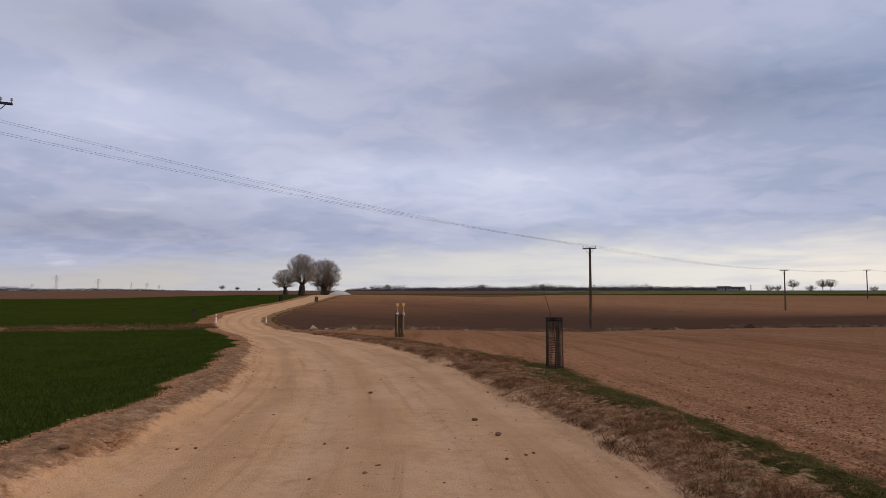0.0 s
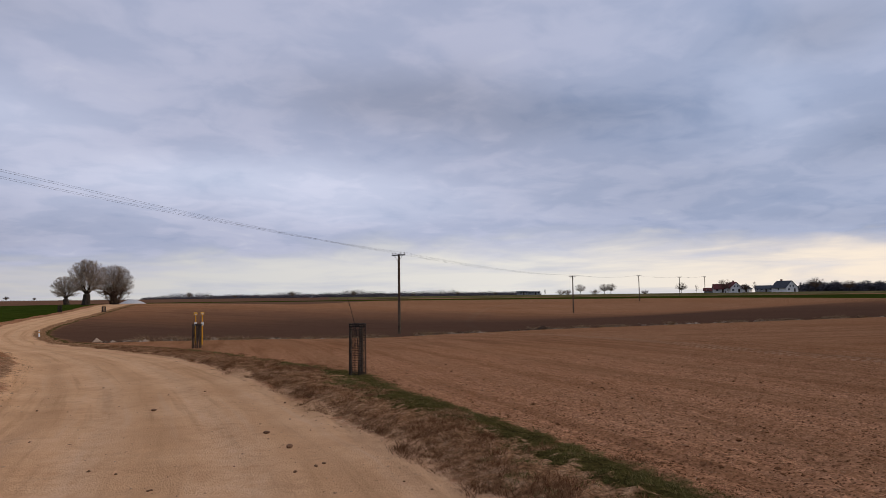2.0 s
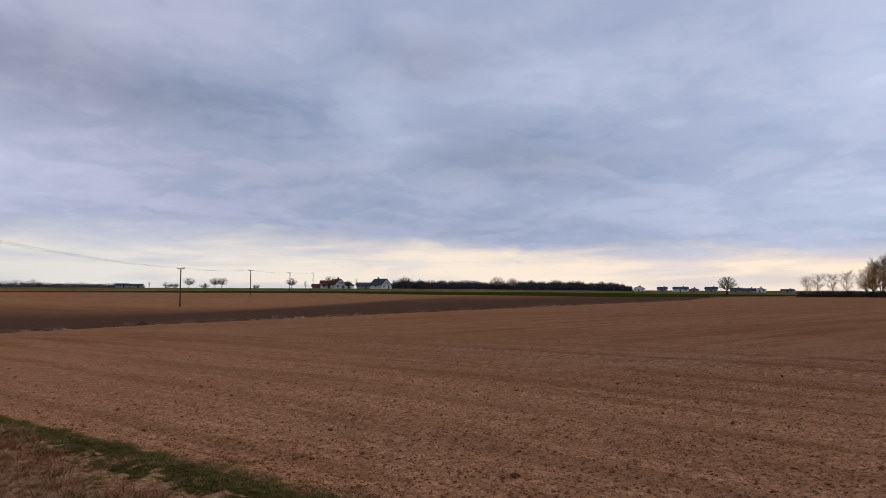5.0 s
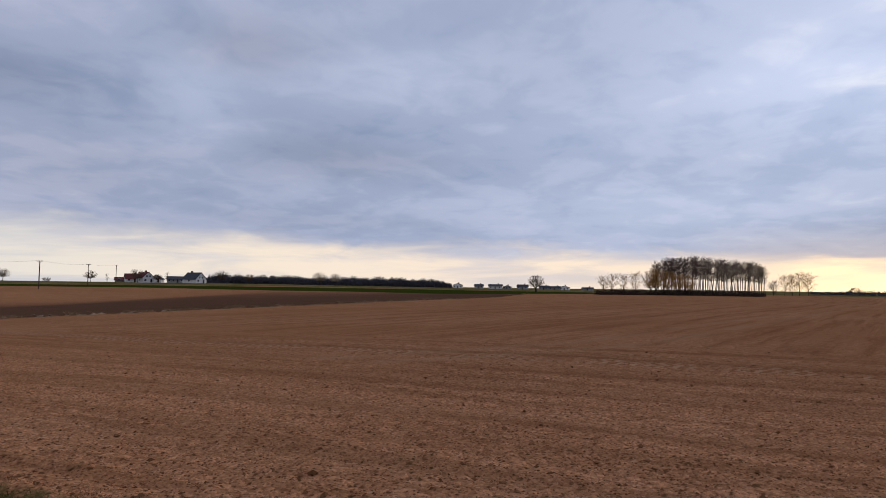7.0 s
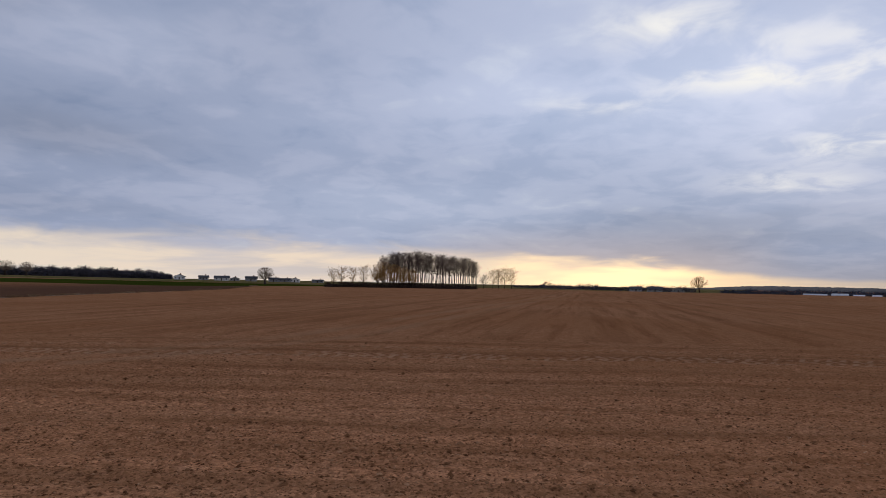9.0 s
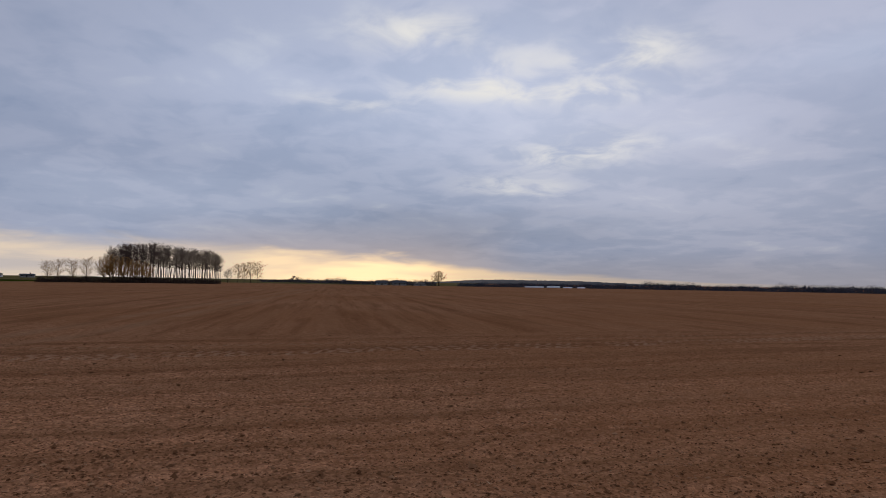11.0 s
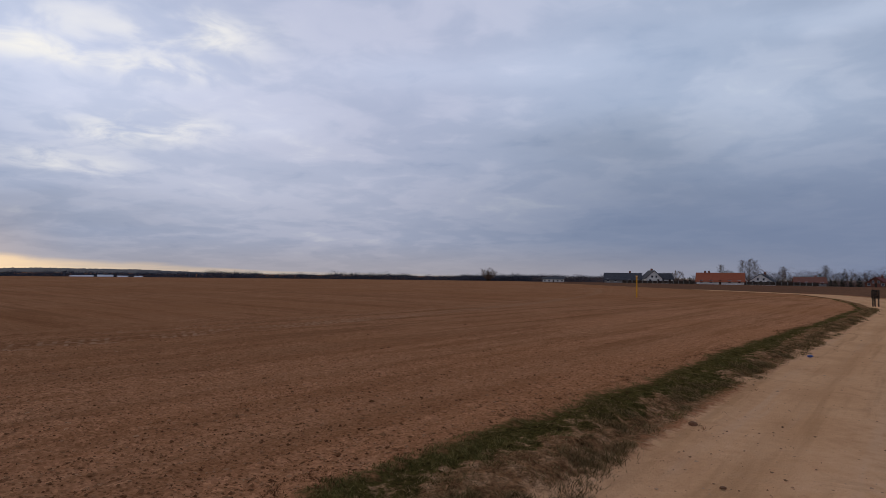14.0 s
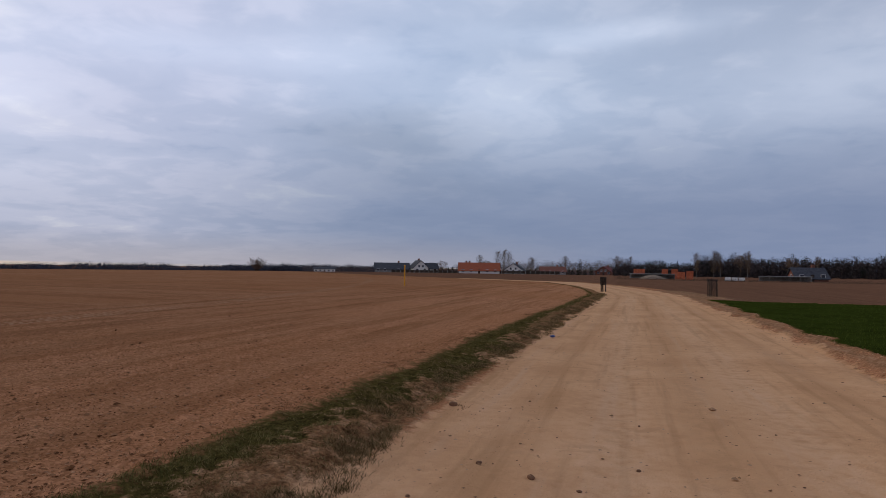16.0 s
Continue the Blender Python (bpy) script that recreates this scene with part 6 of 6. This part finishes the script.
scatter("large_clods", "larger dark lumps of soil scattered over the field", "soil", xy, rng.uniform(0.028, 0.055, len(xy)), M_CLOD, 63)
# gravel on the road
xy = np.concatenate([fan(rng, 5200, -190, 40, 4.5, 40), fan(rng, 900, 150, 200, 4.5, 30)])
q = zones(xy[:, 0], xy[:, 1])
keep = (q["road"] > 0.0) & (rng.random(len(xy)) < 0.25 + 0.75 * (np.abs(q["lat"]) > 0.55) + 0.3 * (np.abs(q["lat"] - 0.05) < 0.12))
xy = xy[keep]
M_GRAVEL = island("gravel", [(0.15, (0.13, 0.072, 0.038)), (0.5, (0.31, 0.18, 0.095)), (0.8, (0.50, 0.32, 0.19))])
scatter("gravel", "small loose gravel lying on the sand road", "gravel", xy, rng.gamma(1.6, 0.0042, len(xy)) + 0.004, M_GRAVEL, 64)
# crumbling sandy bank on the west side
xy = np.stack([rng.uniform(-9.5, -3.6, 16000), rng.uniform(4.5, 34, 16000)], 1)
q = zones(xy[:, 0], xy[:, 1])
xy2 = np.stack([rng.uniform(-6.5, -2.5, 9000), rng.uniform(-45, -8, 9000)], 1)
q2 = zones(xy2[:, 0], xy2[:, 1])
xy = np.concatenate([xy[(q["out"] > -0.15) & (q["green"] < 0.05) & q["west"]], xy2[(q2["out"] > -0.15) & (q2["green"] < 0.05) & q2["west"]]])
M_SPOIL = island("sandy_lumps", [(0.15, (0.19, 0.10, 0.045)), (0.5, (0.38, 0.215, 0.11)), (0.8, (0.52, 0.33, 0.19))])
scatter("sandy_lumps", "crumbled sandy lumps along the road's edge", "soil", xy, rng.gamma(2.0, 0.0042, len(xy)) + 0.005, M_SPOIL, 65)


def along(pts, n, rng, spread):
    """Points scattered along a line of plan points."""
    seg = [math.dist(a, b) for a, b in zip(pts[:-1], pts[1:])]
    cum = np.concatenate([[0], np.cumsum(seg)])
    t = rng.random(n) * cum[-1]
    x = np.interp(t, cum, [p[0] for p in pts]) + rng.normal(0, spread, n)
    y = np.interp(t, cum, [p[1] for p in pts]) + rng.normal(0, spread, n)
    return np.stack([x, y], 1)


# pale rubble and dead tussocks along the ditch
xy = along(DITCH, 5000, rng, 0.5)
clump = vnoise(xy[:, 0], xy[:, 1], 2.2, 71)
keep = (clump > 0.0) & (xy[:, 0] > -7) & (xy[:, 0] < 150)
xy = xy[keep]
scatter("rubble", "pale stones and sods tipped along the ditch", "rubble", xy, rng.gamma(2.0, 0.030, len(xy)) + 0.03, M_RUBBLE, 66)
xy = along(DITCH[:-1], 520, rng, 0.34) + np.array([[0.1, -0.15]])
xy = xy[(vnoise(xy[:, 0], xy[:, 1], 3.0, 72) > -0.25) & (xy[:, 0] > -7)]
scatter("boulders", "pale field stones dumped along the ditch", "stones", xy, (0.09 + rng.gamma(1.6, 0.068, len(xy))) * (0.7 + 0.3 * (xy[:, 0] < 60)), M_RUBBLE, 68, 0.3)
xy = along(DITCH_WEST[:4], 2600, rng, 1.3)
xy = xy[zones(xy[:, 0], xy[:, 1])["out"] > 0.35]
scatter("sods", "dark sods and dead grass along the ditch in the corn", "soil", xy, rng.gamma(2.0, 0.012, len(xy)) + 0.014, island("dark_sods", [(0.2, (0.045, 0.036, 0.016)), (0.8, (0.15, 0.105, 0.055))]), 67)


def heap(az, d, wide, deep, high, mat, label):
    """A tipped heap with a rounded, uneven top."""
    x0, y0 = polar(az, d)
    bm = bmesh.new()
    rings = []
    for j in range(9):
        t = j / 8
        rings.append([bm.verts.new((math.cos(2 * math.pi * k / 36) * wide * (1 - t) * (1 + 0.08 * math.sin(3 * k)), math.sin(2 * math.pi * k / 36) * deep * (1 - t),
                                    high * (1 - (1 - t) ** 1.6) + 0.04 * high * math.sin(5 * k + j) * (1 - t) - 0.1)) for k in range(36)])
    for a, b in zip(rings[:-1], rings[1:]):
        for k in range(36):
            bm.faces.new((a[k], a[(k + 1) % 36], b[(k + 1) % 36], b[k]))
    bmesh.ops.remove_doubles(bm, verts=bm.verts, dist=0.001)
    name = "gravel_heap" if "gravel" in label else "earth_heap"
    ob = part(name, bm, mat)
    ob.matrix_basis = pose(x0, y0, land_z(x0, y0), 0, 0, az)
    tagged(ob, label, name.replace("_", " "))


heap(7.05, 134, 2.4, 1.6, 0.95, simple("pale_gravel", (0.52, 0.50, 0.46), (0.68, 0.66, 0.62), 6.0, 0.95), "heap of pale gravel tipped beside the road")
heap(178.05, 214, 4.2, 2.5, 1.35, simple("dug_earth", (0.17, 0.13, 0.095), (0.30, 0.235, 0.17), 2.0, 0.95), "heap of dug earth before the unfinished building")
_bl = bmesh.new()
bmesh.ops.create_icosphere(_bl, subdivisions=2, radius=1.0)
for v in _bl.verts:
    v.co += Vector(noise.noise_vector(v.co * 2.3)) * 0.35
    v.co.x *= 0.065
    v.co.y *= 0.04
    v.co.z *= 0.03
_b = part("litter", _bl, simple("blue_plastic", (0.05, 0.07, 0.22), (0.09, 0.12, 0.30), 6.0, 0.4))
_b.location = (2.15, -17.3, float(ground_z(2.15, -17.3)) + 0.03)
tagged(_b, "crumpled blue plastic bag at the road's edge", "litter")


# ---------------------------------------------------------------- grass
def blades(name, label, category, xy, h, w, lean, mat, seed, per=4, spread=0.03):
    """Tufts of thin bent blades, two triangles each."""
    rng = np.random.default_rng(seed)
    n = len(xy) * per
    p = np.repeat(xy, per, 0) + rng.normal(0, spread, (n, 2))
    z = ground_z(p[:, 0], p[:, 1]) - 0.01
    hh = np.repeat(h, per) * rng.uniform(0.5, 1.2, n)
    a = rng.uniform(0, 2 * math.pi, n)
    b = rng.uniform(0, 2 * math.pi, n)
    ln = lean * hh * rng.uniform(0.3, 1.5, n)
    root = np.stack([p[:, 0], p[:, 1], z], 1)
    side = np.stack([np.cos(a), np.sin(a), np.zeros(n)], 1) * (w * rng.uniform(0.6, 1.4, n))[:, None]
    tip = root + np.stack([np.cos(b) * ln, np.sin(b) * ln, hh], 1)
    mid = root + (tip - root) * 0.55 + np.stack([np.zeros(n), np.zeros(n), 0.12 * hh], 1)
    verts = np.stack([root - side, root + side, mid + side * 0.7, mid - side * 0.7, tip], 1).reshape(-1, 3)
    base = 5 * np.arange(n)[:, None]
    faces = (base + np.array([[0, 1, 2, 3]])).tolist() + (base + np.array([[3, 2, 4]])).tolist()
    ob = new(name, raw_mesh(name, verts, faces, mat))
    return tagged(ob, label, category, kind="stuff")


M_DRY = island("dry_grass", [(0.15, (0.17, 0.072, 0.030)), (0.5, (0.36, 0.180, 0.084)), (0.85, (0.57, 0.335, 0.185))])
M_TURF = island("turf", [(0.15, (0.055, 0.054, 0.015)), (0.5, (0.120, 0.108, 0.030)), (0.85, (0.27, 0.20, 0.080))])
M_MIXED = island("mixed_grass", [(0.15, (0.062, 0.046, 0.012)), (0.5, (0.16, 0.105, 0.040)), (0.85, (0.38, 0.245, 0.12))])
M_TUSSOCK = island("dead_tussock", [(0.15, (0.10, 0.055, 0.028)), (0.5, (0.24, 0.145, 0.075)), (0.85, (0.46, 0.32, 0.19))])
M_TUFT = island("dark_tufts", [(0.15, (0.050, 0.040, 0.013)), (0.5, (0.15, 0.105, 0.044)), (0.85, (0.36, 0.235, 0.115))])
M_CORN = island("corn_blades", [(0.15, (0.024, 0.034, 0.005)), (0.5, (0.046, 0.064, 0.009)), (0.85, (0.080, 0.102, 0.016))])
M_WEED = island("dead_weed", [(0.15, (0.085, 0.036, 0.015)), (0.5, (0.18, 0.082, 0.036)), (0.85, (0.32, 0.175, 0.085))])


def verge_points(n, seed):
    rng = np.random.default_rng(seed)
    y = np.where(rng.random(n) < 0.5, 4 + 30 * rng.random(n) ** 1.5, -4 - 46 * rng.random(n) ** 1.5)
    y = np.where(rng.random(n) < 0.12, rng.uniform(-4, 4, n), y)
    x = rng.uniform(-9, 5.2, n)
    p = np.stack([x, y], 1)
    q = zones(x, y)
    return p, q


p, q = verge_points(300000, 81)
near_noise = vnoise(p[:, 0], p[:, 1], 0.9, 82) * 0.5 + vnoise(p[:, 0], p[:, 1], 0.35, 83) * 0.5
clumpy = vnoise(p[:, 0], p[:, 1], 0.30, 94) * 0.5 + vnoise(p[:, 0], p[:, 1], 0.12, 95) * 0.5
south = p[:, 1] < -1.0
ok = (q["verge"] > -0.05) & (q["out"] > 0.02)
turfy = ok & (q["turf"] + near_noise * 1.3 < 0.95)
rest = ok & ~turfy


def verge_grass(name, label, category, pick, most, h, w, lean, mat, seed, per, spread):
    d = p[pick][:most]
    size = 0.75 + 0.5 * vnoise(d[:, 0], d[:, 1], 0.6, seed)
    blades(name, label, category, d, h * size, w, lean, mat, seed, per, spread)


verge_grass("turf", "band of short green grass on the verge", "grass", turfy & (clumpy > -0.20), 16000, 0.050, 0.0028, 0.9, M_TURF, 85, 5, 0.035)
verge_grass("dry_grass", "dry straw-coloured grass matted on the road verge", "grass", rest & ~south & (clumpy > -0.32), 14000, 0.050, 0.0028, 1.9, M_DRY, 84, 5, 0.05)
verge_grass("dry_tufts", "brown withered tufts on the verge beside the sand", "grass", rest & ~south & (clumpy > 0.10), 2600, 0.095, 0.0028, 1.1, M_WEED, 87, 12, 0.045)
verge_grass("mixed_grass", "short brown grass on bare ground between the green strips", "grass", rest & south & (clumpy > -0.3), 12000, 0.045, 0.0028, 1.6, M_MIXED, 97, 5, 0.05)
verge_grass("tufts", "dark green and brown tufts along the sand's edge", "grass", rest & south & (q["out"] < 0.55) & (clumpy > 0.05), 3000, 0.095, 0.0026, 0.9, M_TUFT, 99, 14, 0.045)
fringe = (q["verge"] < 0.05) & (q["verge"] > -0.45) & (q["out"] > 0.3) & ~q["west"] & (clumpy > 0.22)
verge_grass("weeds", "scattered brown weeds at the edge of the ploughed soil", "weeds", fringe, 900, 0.060, 0.0026, 1.2, M_WEED, 86, 9, 0.04)
spill = (q["out"] > -0.35) & (q["out"] < 0.05) & ~q["west"] & (clumpy > 0.30)
verge_grass("creeping_weeds", "single withered weeds creeping out over the sand", "weeds", spill, 260, 0.035, 0.0026, 1.8, M_WEED, 103, 8, 0.03)
rng = np.random.default_rng(88)
c = np.concatenate([fan(rng, 25000, 12, 42, 7.5, 50, 1.1), fan(rng, 12000, 150, 178, 13, 55, 1.1)])
q = zones(c[:, 0], c[:, 1])
c = c[(q["green"] > -0.05) & (q["out"] < 70)]
blades("corn", "short dark green blades of young corn", "crop", c, np.full(len(c), 0.07), 0.0045, 0.6, M_CORN, 89, 3, 0.04)

# bits of straw left on the ploughed soil
c = fan(rng, 3200, -172, 0, 5, 26)
q = zones(c[:, 0], c[:, 1])
c = c[(q["verge"] < -0.2) & (q["road"] < -0.4) & ~q["west"]]
blades("straw", "short pale bits of straw lying on the soil", "straw", c, np.full(len(c), 0.012), 0.0035, 6.0, island("straw_bits", [(0.2, (0.34, 0.25, 0.14)), (0.8, (0.62, 0.50, 0.32))]), 104, 1, 0.02)

# dead tussocks on the ditch's edge
rng = np.random.default_rng(90)
xy = along(DITCH, 3000, rng, 0.35)
xy = xy[(vnoise(xy[:, 0], xy[:, 1], 1.7, 91) > 0.05) & (xy[:, 0] > -6)]
xy = np.stack([xy[:, 0], xy[:, 1] + 0.5], 1)
blades("tussocks", "pale dead tussocks along the edge of the ditch", "grass", xy, 0.30 + 0.14 * vnoise(xy[:, 0], xy[:, 1], 2.0, 105), 0.010, 1.2, M_TUSSOCK, 92, 16, 0.16)
xy = along(DITCH_WEST[:4], 2200, rng, 1.4)
xy = xy[zones(xy[:, 0], xy[:, 1])["out"] > 0.35]
blades("tussocks", "dead brown grass in the ditch through the corn", "grass", xy, 0.13 + 0.07 * vnoise(xy[:, 0], xy[:, 1], 1.4, 106), 0.008, 1.2, M_WEED, 93, 6, 0.14)
